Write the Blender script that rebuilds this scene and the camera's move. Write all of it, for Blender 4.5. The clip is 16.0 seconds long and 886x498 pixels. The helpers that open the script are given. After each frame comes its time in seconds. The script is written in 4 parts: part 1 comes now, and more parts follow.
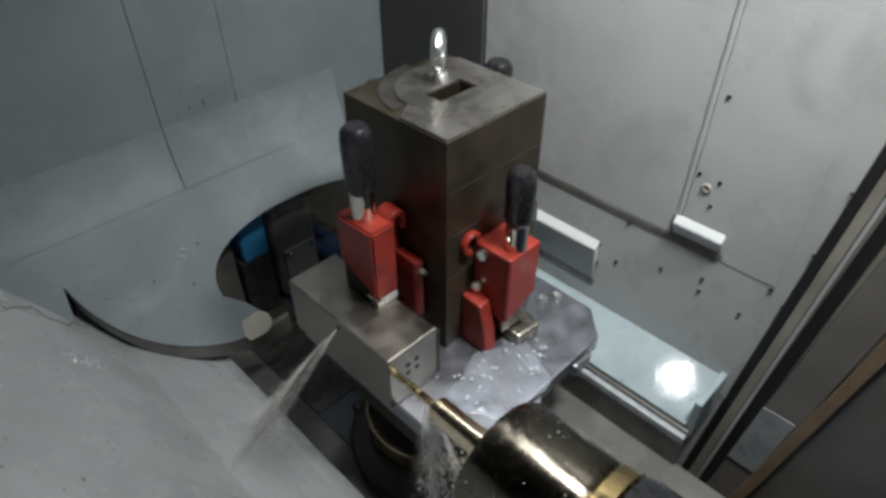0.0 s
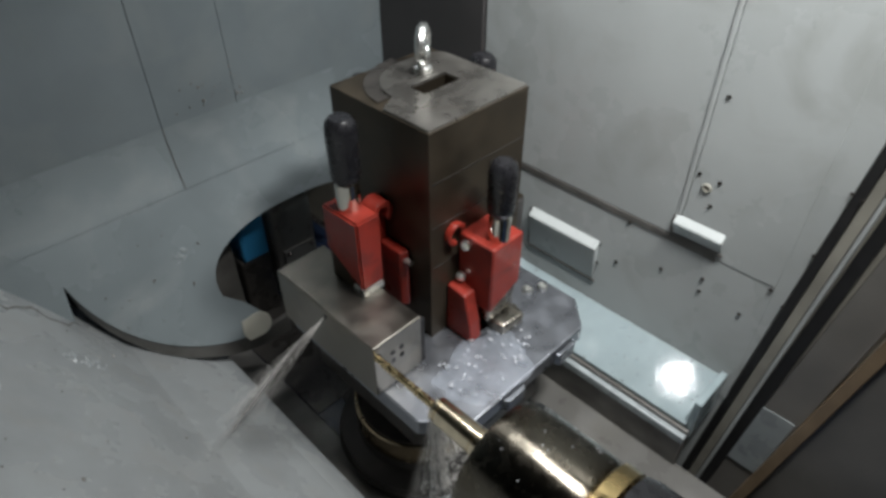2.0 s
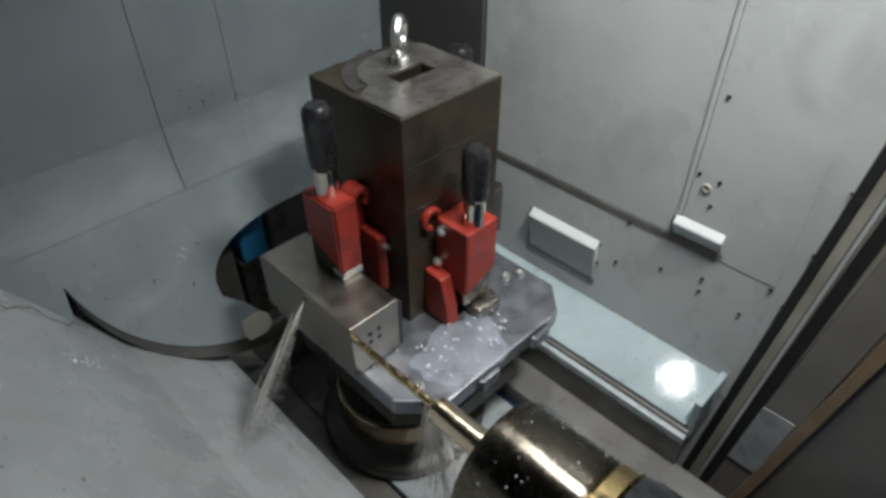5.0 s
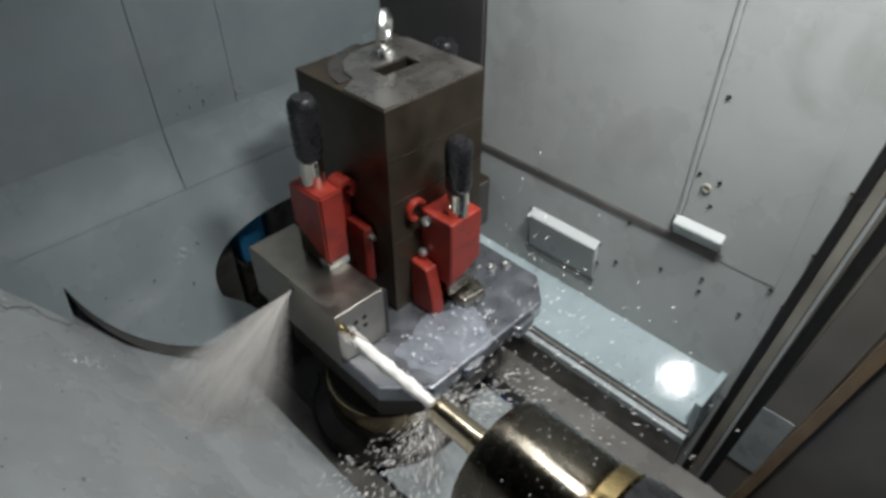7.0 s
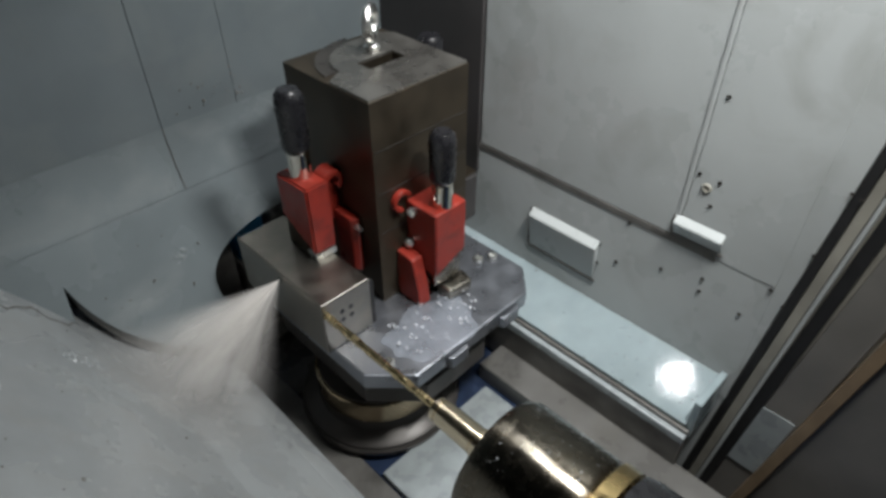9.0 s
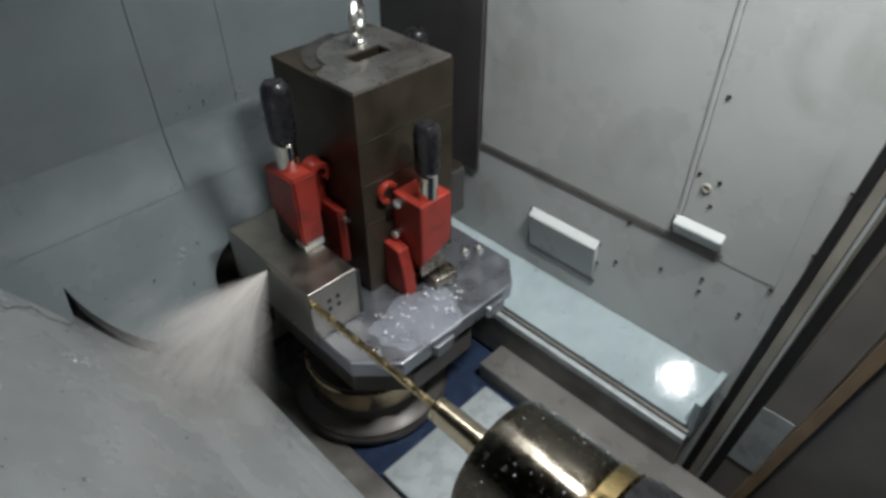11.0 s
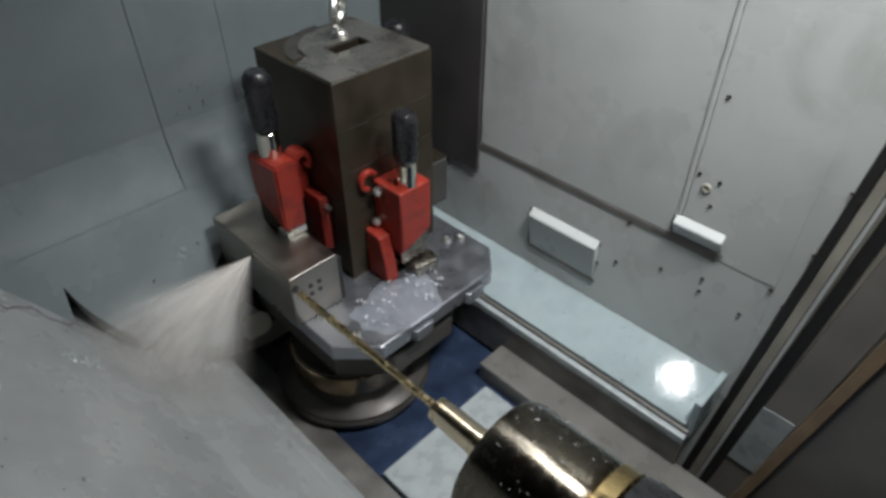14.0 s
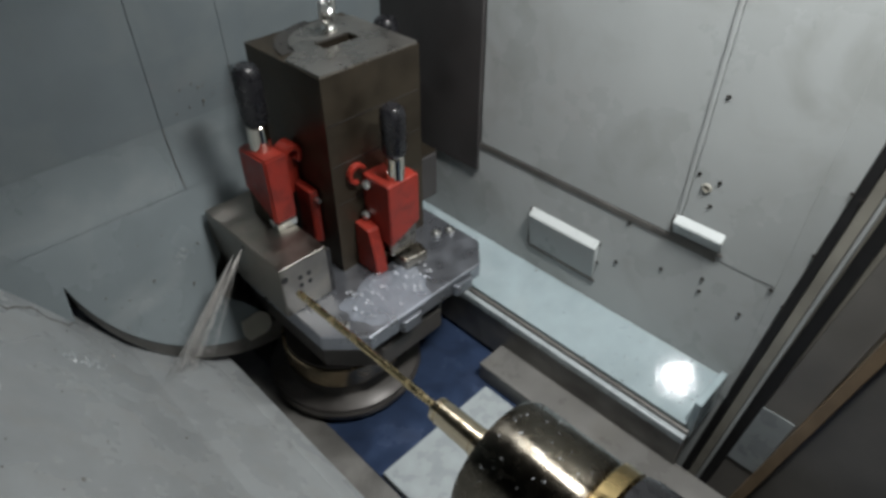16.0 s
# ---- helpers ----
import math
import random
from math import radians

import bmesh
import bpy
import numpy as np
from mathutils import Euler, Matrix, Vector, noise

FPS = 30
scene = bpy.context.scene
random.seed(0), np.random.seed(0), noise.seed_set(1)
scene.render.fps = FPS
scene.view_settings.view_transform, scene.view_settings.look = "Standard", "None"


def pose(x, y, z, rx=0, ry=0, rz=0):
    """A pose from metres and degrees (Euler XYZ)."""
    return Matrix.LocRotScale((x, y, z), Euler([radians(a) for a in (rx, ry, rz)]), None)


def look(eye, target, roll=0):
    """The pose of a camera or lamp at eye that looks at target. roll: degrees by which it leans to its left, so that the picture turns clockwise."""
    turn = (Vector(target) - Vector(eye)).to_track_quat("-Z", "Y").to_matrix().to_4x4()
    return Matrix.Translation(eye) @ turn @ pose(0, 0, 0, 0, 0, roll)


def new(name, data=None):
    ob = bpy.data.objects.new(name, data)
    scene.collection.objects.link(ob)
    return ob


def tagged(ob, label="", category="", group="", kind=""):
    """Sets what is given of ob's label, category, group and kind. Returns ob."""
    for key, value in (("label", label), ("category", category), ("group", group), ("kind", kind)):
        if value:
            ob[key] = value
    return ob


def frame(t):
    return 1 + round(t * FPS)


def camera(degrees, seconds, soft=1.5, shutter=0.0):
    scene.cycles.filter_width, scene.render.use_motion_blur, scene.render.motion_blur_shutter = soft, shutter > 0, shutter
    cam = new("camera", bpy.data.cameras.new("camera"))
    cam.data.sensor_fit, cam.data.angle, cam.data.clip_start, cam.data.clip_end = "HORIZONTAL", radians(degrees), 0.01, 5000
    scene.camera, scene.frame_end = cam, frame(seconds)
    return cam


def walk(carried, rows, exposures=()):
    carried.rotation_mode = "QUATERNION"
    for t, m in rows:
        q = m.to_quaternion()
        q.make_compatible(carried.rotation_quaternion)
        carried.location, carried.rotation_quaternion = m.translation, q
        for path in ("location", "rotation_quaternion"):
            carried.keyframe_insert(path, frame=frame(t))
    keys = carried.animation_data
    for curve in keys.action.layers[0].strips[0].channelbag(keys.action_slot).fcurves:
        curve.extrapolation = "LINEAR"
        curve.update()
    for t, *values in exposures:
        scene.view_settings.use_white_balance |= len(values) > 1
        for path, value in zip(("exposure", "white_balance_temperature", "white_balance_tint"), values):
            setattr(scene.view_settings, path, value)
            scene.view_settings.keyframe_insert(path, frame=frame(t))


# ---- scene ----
# ---------------------------------------------------------------- camera
EYE = (0.0, 0.0, 1.9)
YAW, PITCH = radians(45.02), radians(39.38)
AIM = Vector((math.sin(YAW) * math.cos(PITCH), math.cos(YAW) * math.cos(PITCH), -math.sin(PITCH)))
cam = camera(70.2, 16.0, soft=3.3)
VIEW = look(EYE, Vector(EYE) + AIM, 0.0)
walk(cam, [(0.0, VIEW), (16.0, VIEW)], exposures=[(0.0, 0.0), (6.0, -0.02), (16.0, -0.1)])

# ---------------------------------------------------------------- light
world = bpy.data.worlds.new("world")
scene.world = world
world.use_nodes = True
world.node_tree.nodes["Background"].inputs[0].default_value = (0.75, 0.85, 1.0, 1)
world.node_tree.nodes["Background"].inputs[1].default_value = 0.15


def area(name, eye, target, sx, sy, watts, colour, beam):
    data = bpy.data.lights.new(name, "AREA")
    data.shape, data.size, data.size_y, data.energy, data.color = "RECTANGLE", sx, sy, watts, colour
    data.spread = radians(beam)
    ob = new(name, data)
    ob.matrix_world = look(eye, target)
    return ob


# work lamp under the roof, one at the door, two added fills
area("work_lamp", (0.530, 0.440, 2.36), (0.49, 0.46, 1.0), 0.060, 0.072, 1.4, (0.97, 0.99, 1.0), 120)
# added overhead fill from the right, no such source known
area("roof_fill", (0.735, 0.58, 2.38), (0.42, 0.56, 1.1), 0.05, 0.16, 1.9, (0.97, 0.99, 1.0), 120)
area("door_lamp", (0.58, -0.02, 2.36), (0.68, 0.40, 1.25), 0.22, 0.10, 5.9, (0.985, 0.985, 0.965), 100)
# unseen weak fill standing for shop light through the open door
area("door_fill", (-0.50, -0.45, 2.2), (0.5, 0.6, 1.1), 0.9, 0.6, 0.10, (0.76, 0.90, 1.0), 180)


# ---------------------------------------------------------------- materials
def material(name, colour, rough=0.5, metal=0.0, var=0.15, scale=30.0, bump=0.0, fine=400.0, stain=None, stain_scale=9.0,
             stain_amount=0.5, rough_var=0.12, spec=0.5, coat=0.0):
    m = bpy.data.materials.new(name)
    m.use_nodes = True
    nt = m.node_tree
    b = nt.nodes["Principled BSDF"]
    co = nt.nodes.new("ShaderNodeTexCoord")
    n1 = nt.nodes.new("ShaderNodeTexNoise")
    n1.inputs["Scale"].default_value, n1.inputs["Detail"].default_value = scale, 6.0
    n2 = nt.nodes.new("ShaderNodeTexNoise")
    n2.inputs["Scale"].default_value, n2.inputs["Detail"].default_value = fine, 3.0
    for n in (n1, n2):
        nt.links.new(co.outputs["Object"], n.inputs["Vector"])
    ramp = nt.nodes.new("ShaderNodeMapRange")
    ramp.inputs[1].default_value, ramp.inputs[2].default_value = 0.3, 0.7
    ramp.inputs[3].default_value, ramp.inputs[4].default_value = 1 - var, 1 + var
    nt.links.new(n1.outputs["Fac"], ramp.inputs[0])
    mul = nt.nodes.new("ShaderNodeVectorMath")
    mul.operation = "SCALE"
    mul.inputs[0].default_value = colour
    nt.links.new(ramp.outputs[0], mul.inputs["Scale"])
    out = mul.outputs[0]
    if stain:
        n3 = nt.nodes.new("ShaderNodeTexNoise")
        n3.inputs["Scale"].default_value, n3.inputs["Detail"].default_value, n3.inputs["Distortion"].default_value = stain_scale, 8.0, 0.6
        nt.links.new(co.outputs["Object"], n3.inputs["Vector"])
        r3 = nt.nodes.new("ShaderNodeMapRange")
        r3.inputs[1].default_value, r3.inputs[2].default_value = 0.5, 0.75
        r3.inputs[3].default_value, r3.inputs[4].default_value = 0.0, stain_amount
        nt.links.new(n3.outputs["Fac"], r3.inputs[0])
        mix = nt.nodes.new("ShaderNodeMix")
        mix.data_type = "RGBA"
        mix.inputs["B"].default_value = (*stain, 1)
        nt.links.new(r3.outputs[0], mix.inputs["Factor"])
        nt.links.new(out, mix.inputs["A"])
        out = mix.outputs["Result"]
    nt.links.new(out, b.inputs["Base Color"])
    rr = nt.nodes.new("ShaderNodeMapRange")
    rr.inputs[1].default_value, rr.inputs[2].default_value = 0.3, 0.7
    rr.inputs[3].default_value, rr.inputs[4].default_value = max(0.02, rough - rough_var), min(1, rough + rough_var)
    nt.links.new(n1.outputs["Fac"], rr.inputs[0])
    nt.links.new(rr.outputs[0], b.inputs["Roughness"])
    b.inputs["Metallic"].default_value = metal
    b.inputs["Specular IOR Level"].default_value = spec
    b.inputs["Coat Weight"].default_value = coat
    if bump:
        bp = nt.nodes.new("ShaderNodeBump")
        bp.inputs["Strength"].default_value, bp.inputs["Distance"].default_value = bump, 0.0006
        nt.links.new(n2.outputs["Fac"], bp.inputs["Height"])
        nt.links.new(bp.outputs[0], b.inputs["Normal"])
    return m


M_WALL = material("pale_enamel_wall", (0.47, 0.50, 0.50), 0.32, 0, 0.07, 7, 0.08, 250, (0.30, 0.31, 0.29), 11, 0.5)
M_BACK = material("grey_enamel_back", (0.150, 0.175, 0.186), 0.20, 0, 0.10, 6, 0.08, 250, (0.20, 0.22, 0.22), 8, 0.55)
M_COVER = material("worn_enamel_cover", (0.265, 0.28, 0.285), 0.27, 0, 0.10, 14, 0.10, 300, (0.26, 0.26, 0.25), 18, 0.45)
M_LEDGE = material("wet_enamel_ledge", (0.28, 0.34, 0.36), 0.07, 0, 0.07, 22, 0.35, 70, (0.26, 0.31, 0.32), 26, 0.4, 0.03)
M_DARKPANEL = material("black_bellows", (0.048, 0.045, 0.045), 0.55, 0, 0.2, 12, 0.1)
M_RUBBER = material("black_rubber", (0.014, 0.014, 0.015), 0.6, 0, 0.2, 60, 0.1)
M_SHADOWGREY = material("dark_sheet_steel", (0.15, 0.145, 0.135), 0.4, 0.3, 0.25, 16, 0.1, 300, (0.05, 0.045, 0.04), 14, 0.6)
M_FRAME = material("grey_frame_paint", (0.30, 0.29, 0.25), 0.4, 0, 0.15, 20, 0.08)
M_BROWN = material("tan_frame_trim", (0.30, 0.22, 0.14), 0.4, 0.2, 0.2, 20, 0.08)
M_STEEL = material("ground_steel", (0.31, 0.295, 0.265), 0.27, 1.0, 0.10, 40, 0.06, 900, (0.24, 0.20, 0.14), 22, 0.5)
M_TOMB = material("oiled_cast_steel", (0.074, 0.060, 0.043), 0.40, 0.75, 0.25, 18, 0.15, 500, (0.060, 0.050, 0.040), 10, 0.7)
M_TOMBTOP = material("machined_top", (0.35, 0.335, 0.31), 0.30, 0.9, 0.12, 24, 0.10, 700, (0.22, 0.20, 0.17), 30, 0.5)
M_PLATE = material("wet_pallet_steel", (0.24, 0.253, 0.28), 0.34, 0.85, 0.08, 26, 0.06, 500, (0.27, 0.28, 0.30), 30, 0.4)
M_RED = material("red_enamel", (0.235, 0.023, 0.014), 0.38, 0, 0.16, 40, 0.12, 500, (0.055, 0.010, 0.008), 28, 0.75)
M_CHROME = material("polished_chrome", (0.68, 0.65, 0.58), 0.12, 1.0, 0.06, 60, 0.03, 600, None, 9, 0.5, 0.05)
M_BLACK = material("black_plastic", (0.012, 0.012, 0.014), 0.28, 0, 0.2, 80, 0.08)
M_BRASS = material("oil_film_bronze", (0.46, 0.34, 0.16), 0.22, 1.0, 0.12, 40, 0.05)
M_DRILL = material("coated_drill", (0.62, 0.50, 0.28), 0.24, 1.0, 0.10, 90, 0.05)
M_NAVY = material("navy_paint_wet", (0.025, 0.040, 0.080), 0.20, 0, 0.25, 20, 0.12, 120, (0.012, 0.016, 0.03), 14, 0.6)
M_BLUE = material("bright_blue_paint", (0.03, 0.20, 0.40), 0.4, 0, 0.12, 20)
M_PALEBLOCK = material("pale_grey_way_cover", (0.29, 0.32, 0.33), 0.30, 0, 0.12, 30, 0.10)
M_DARKIRON = material("dark_wet_iron", (0.050, 0.046, 0.042), 0.30, 0.4, 0.3, 24, 0.15)
M_HOLDER = material("wet_tool_steel", (0.15, 0.135, 0.11), 0.25, 1.0, 0.12, 90, 0.05, 260, (0.10, 0.080, 0.050), 30, 0.5, 0.06)
M_NOSE = material("straw_tinted_steel", (0.74, 0.64, 0.47), 0.22, 1.0, 0.10, 90, 0.12, 500, None, 9, 0.5, 0.05)


def turned_finish(m, amount):
    """Fine tool marks round the y axis stretch the highlights along it."""
    nt = m.node_tree
    tangent = nt.nodes.new("ShaderNodeTangent")
    tangent.direction_type, tangent.axis = "RADIAL", "Y"
    b = nt.nodes["Principled BSDF"]
    b.inputs["Anisotropic"].default_value = amount
    b.inputs["Anisotropic Rotation"].default_value = 0.25
    nt.links.new(tangent.outputs[0], b.inputs["Tangent"])


turned_finish(M_HOLDER, 0.92)
turned_finish(M_NOSE, 0.7)
M_WAYGREY = material("grey_way_paint", (0.135, 0.132, 0.125), 0.35, 0, 0.15, 16, 0.1, 300, (0.12, 0.115, 0.10), 14, 0.5)
# gold tint stands for the warm reflection on the round base
M_GOLDTINT = material("gold_tinted_steel", (0.42, 0.34, 0.23), 0.22, 1.0, 0.12, 24, 0.08, 400, (0.20, 0.16, 0.11), 14, 0.6)
M_CREAM = material("cream_paint", (0.34, 0.33, 0.28), 0.4, 0, 0.1, 20, 0.08)
M_BASE = material("wet_cast_base", (0.055, 0.050, 0.046), 0.42, 0.3, 0.25, 24, 0.12, 400, (0.06, 0.055, 0.05), 16, 0.6)
M_BLOCK = material("wet_ground_block", (0.23, 0.216, 0.192), 0.36, 1.0, 0.10, 40, 0.05, 900, (0.30, 0.27, 0.22), 22, 0.5, 0.06)
M_ZINC = material("zinc_eye_bolt", (0.75, 0.76, 0.74), 0.30, 1.0, 0.08, 60, 0.05)


def water(name, alpha, colour):
    m = bpy.data.materials.new(name)
    m.use_nodes = True
    nt = m.node_tree
    b = nt.nodes["Principled BSDF"]
    b.inputs["Base Color"].default_value = (*colour, 1)
    b.inputs["Roughness"].default_value = 0.12
    geo = nt.nodes.new("ShaderNodeNewGeometry")
    r = nt.nodes.new("ShaderNodeMapRange")
    r.inputs[3].default_value, r.inputs[4].default_value = alpha * 0.5, min(1, alpha * 1.5)
    nt.links.new(geo.outputs["Random Per Island"], r.inputs[0])
    nt.links.new(r.outputs[0], b.inputs["Alpha"])
    return m



M_SPRAY = material("coolant_mist", (0.86, 0.83, 0.80), 0.5, 0, 0.06, 60, 0, 400)


def mist(name, strength, reach, half, soft=0.12, streaks=16.0):
    """Thin torn mist on a fan-shaped sheet: streaks along the throw that thin out at the rim."""
    m = bpy.data.materials.new(name)
    m.use_nodes = True
    nt = m.node_tree
    nt.nodes.remove(nt.nodes["Principled BSDF"])
    out = nt.nodes["Material Output"]

    def node(kind, **values):
        n = nt.nodes.new(kind)
        for key, value in values.items():
            n.inputs[int(key[1:])].default_value = value
        return n

    co = node("ShaderNodeTexCoord")
    sep = node("ShaderNodeSeparateXYZ")
    nt.links.new(co.outputs["Object"], sep.inputs[0])
    ratio = node("ShaderNodeMath")
    ratio.operation = "DIVIDE"
    nt.links.new(sep.outputs["X"], ratio.inputs[0])
    nt.links.new(sep.outputs["Z"], ratio.inputs[1])
    size = node("ShaderNodeMath")
    size.operation = "ABSOLUTE"
    nt.links.new(ratio.outputs[0], size.inputs[0])
    rim = node("ShaderNodeMapRange", _1=half * 0.25, _2=half * 0.98, _3=1.0, _4=0.0)
    rim.interpolation_type = "SMOOTHSTEP"
    nt.links.new(size.outputs[0], rim.inputs[0])
    far = node("ShaderNodeMapRange", _1=-reach, _2=-reach * 0.10, _3=0.0, _4=strength)
    far.interpolation_type = "SMOOTHSTEP"
    nt.links.new(sep.outputs["Z"], far.inputs[0])
    vec = node("ShaderNodeCombineXYZ")
    wide = node("ShaderNodeMath", _1=streaks)
    wide.operation = "MULTIPLY"
    nt.links.new(ratio.outputs[0], wide.inputs[0])
    long = node("ShaderNodeMath", _1=9.0)
    long.operation = "MULTIPLY"
    nt.links.new(sep.outputs["Z"], long.inputs[0])
    nt.links.new(wide.outputs[0], vec.inputs[0])
    nt.links.new(long.outputs[0], vec.inputs[1])
    info = node("ShaderNodeObjectInfo")
    shift = node("ShaderNodeMath", _1=20.0)
    shift.operation = "MULTIPLY"
    nt.links.new(info.outputs["Random"], shift.inputs[0])
    nt.links.new(shift.outputs[0], vec.inputs[2])
    tex = node("ShaderNodeTexNoise", _2=1.0, _3=5.0)
    nt.links.new(vec.outputs[0], tex.inputs["Vector"])
    streak = node("ShaderNodeMapRange", _1=0.30, _2=0.70, _3=soft, _4=1.0)
    nt.links.new(tex.outputs["Fac"], streak.inputs[0])
    a = node("ShaderNodeMath")
    a.operation = "MULTIPLY"
    nt.links.new(rim.outputs[0], a.inputs[0])
    nt.links.new(far.outputs[0], a.inputs[1])
    f = node("ShaderNodeMath")
    f.operation = "MULTIPLY"
    nt.links.new(a.outputs[0], f.inputs[0])
    nt.links.new(streak.outputs[0], f.inputs[1])
    colour = (0.93, 0.90, 0.87, 1)
    lit = node("ShaderNodeMixShader", _0=0.5)
    nt.links.new(node("ShaderNodeBsdfDiffuse", _0=colour).outputs[0], lit.inputs[1])
    nt.links.new(node("ShaderNodeBsdfTranslucent", _0=colour).outputs[0], lit.inputs[2])
    mix = node("ShaderNodeMixShader")
    nt.links.new(f.outputs[0], mix.inputs[0])
    nt.links.new(node("ShaderNodeBsdfTransparent").outputs[0], mix.inputs[1])
    nt.links.new(lit.outputs[0], mix.inputs[2])
    nt.links.new(mix.outputs[0], out.inputs["Surface"])
    return m


M_MISTS = [mist("coolant_mist_sheet", *v) for v in ((1.0, 0.32, 0.42, 0.55, 6.0), (0.85, 0.36, 0.60, 0.40, 8.0), (0.55, 0.42, 0.80, 0.50, 5.0), (1.0, 0.24, 0.30, 0.8, 5.0))]
M_CURTAIN = mist("coolant_curtain", 0.80, 0.24, 0.26)
M_BUBBLE = water("coolant_bubble", 0.32, (0.80, 0.83, 0.88))
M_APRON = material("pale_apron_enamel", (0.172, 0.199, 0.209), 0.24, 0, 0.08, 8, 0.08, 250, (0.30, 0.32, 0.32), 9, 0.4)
M_DOOR = material("grey_door_paint", (0.20, 0.192, 0.178), 0.38, 0.1, 0.14, 10, 0.08, 300, (0.19, 0.18, 0.165), 8, 0.5)
M_STREAM = material("coolant_stream", (0.80, 0.78, 0.75), 0.12, 0, 0.1, 60, 0, 400)
M_FOAM = water("coolant_foam", 0.22, (0.60, 0.66, 0.76))

# ---------------------------------------------------------------- helpers
BASES = {}


def thing(name, base, label, category, group="", kind=""):
    ob = new(name)
    ob.empty_display_size = 0.02
    ob.location = base
    BASES[ob] = Vector(base)
    return tagged(ob, label, category, group, kind)


def part(name, bm, mat, parent=None, label="", smooth=False):
    """One mesh under a thing or a part; the bmesh is in world places."""
    bmesh.ops.recalc_face_normals(bm, faces=bm.faces)
    if parent is not None:
        bmesh.ops.translate(bm, verts=bm.verts, vec=-BASES[parent])
    me = bpy.data.meshes.new(name)
    if smooth:
        for f in bm.faces:
            f.smooth = len(f.verts) <= 4
    bm.to_mesh(me)
    bm.free()
    me.materials.append(mat)
    ob = new(name, me)
    if parent is not None:
        ob.parent = parent
        BASES[ob] = BASES[parent]
    return tagged(ob, label)


def box(x0, x1, y0, y1, z0, z1, bevel=0.0, bm=None, segments=2):
    own = bmesh.new()
    m = Matrix.Translation(((x0 + x1) / 2, (y0 + y1) / 2, (z0 + z1) / 2)) @ Matrix.Diagonal((abs(x1 - x0), abs(y1 - y0), abs(z1 - z0), 1))
    bmesh.ops.create_cube(own, size=1, matrix=m)
    if bevel:
        bmesh.ops.bevel(own, geom=own.edges[:], offset=bevel, segments=segments, affect="EDGES", profile=0.5)
    return join(bm, own)


def join(bm, own):
    if bm is None:
        return own
    me = bpy.data.meshes.new("tmp")
    own.to_mesh(me)
    own.free()
    bm.from_mesh(me)
    bpy.data.meshes.remove(me)
    return bm


def prism(points, z0, z1, bevel=0.0, bm=None, m=None):
    """A flat outline of (x, y) raised from z0 to z1; m moves it."""
    own = bmesh.new()
    f = own.faces.new([own.verts.new((x, y, z0)) for x, y in points])
    up = bmesh.ops.extrude_face_region(own, geom=[f])
    bmesh.ops.translate(own, verts=[v for v in up["geom"] if isinstance(v, bmesh.types.BMVert)], vec=(0, 0, z1 - z0))
    if bevel:
        sharp = [e for e in own.edges if len(e.link_faces) == 2 and e.calc_face_angle(0) > 0.6]
        bmesh.ops.bevel(own, geom=sharp, offset=bevel, segments=2, affect="EDGES", profile=0.5)
    if m is not None:
        bmesh.ops.transform(own, matrix=m, verts=own.verts)
    return join(bm, own)


def lathe(profile, base, axis, bm=None, seg=32, phase=0.0):
    """A turned body: (distance along the axis, radius) pairs."""
    own = bmesh.new()
    q = Vector((0, 0, 1)).rotation_difference(Vector(axis)).to_matrix()
    rings = []
    for d, r in profile:
        rings.append([own.verts.new(Vector(base) + q @ Vector((r * math.cos(a), r * math.sin(a), d)))
                      for a in (phase + 2 * math.pi * k / seg for k in range(seg))])
    for a, b in zip(rings, rings[1:]):
        for k in range(seg):
            own.faces.new((a[k], a[(k + 1) % seg], b[(k + 1) % seg], b[k]))
    own.faces.new(rings[0])
    own.faces.new(rings[-1])
    return join(bm, own)


def sharpen(ob, degrees=35):
    me = ob.data
    for p in me.polygons:
        p.use_smooth = True
    me.set_sharp_from_angle(angle=radians(degrees))
    return ob


def turned(name, profile, base, axis, mat, parent, label="", seg=32):
    return sharpen(part(name, lathe(profile, base, axis, seg=seg), mat, parent, label))


def torus(centre, major, minor, m, bm=None, a=28, b=10):
    own = bmesh.new()
    grid = [[own.verts.new(((major + minor * math.cos(v)) * math.cos(u), (major + minor * math.cos(v)) * math.sin(u), minor * math.sin(v)))
             for v in (2 * math.pi * j / b for j in range(b))] for u in (2 * math.pi * i / a for i in range(a))]
    for i in range(a):
        for j in range(b):
            own.faces.new((grid[i][j], grid[(i + 1) % a][j], grid[(i + 1) % a][(j + 1) % b], grid[i][(j + 1) % b]))
    bmesh.ops.transform(own, matrix=Matrix.Translation(centre) @ m, verts=own.verts)
    return join(bm, own)


def structure(name, bm, mat, label=""):
    return tagged(part(name, bm, mat), label, "", "", "structure")


# ---------------------------------------------------------------- the enclosure
WX = 0.785      # face of the right wall
BY = 0.95       # face of the back wall
structure("wall_east", box(WX + 0.008, WX + 0.05, -0.7, BY + 0.4, 0.8, 2.45), M_FRAME, "machine enclosure side wall behind its panels")
structure("wall_panel_1", box(WX, WX + 0.0075, 0.2818, 0.684, 1.306, 2.44, 0.0015), M_WALL, "large pale enamelled sheet panel with a few stains")
structure("wall_panel_2", box(WX - 0.0007, WX + 0.0075, 0.128, 0.2814, 1.2992, 2.44, 0.0005), M_WALL, "pale enamelled sheet panel with screws")
structure("wall_ridge", box(WX - 0.0020, WX - 0.0002, 0.2822, 0.2895, 1.308, 2.44, 0.0014), M_WALL, "narrow pale cover ridge along the panel joint")
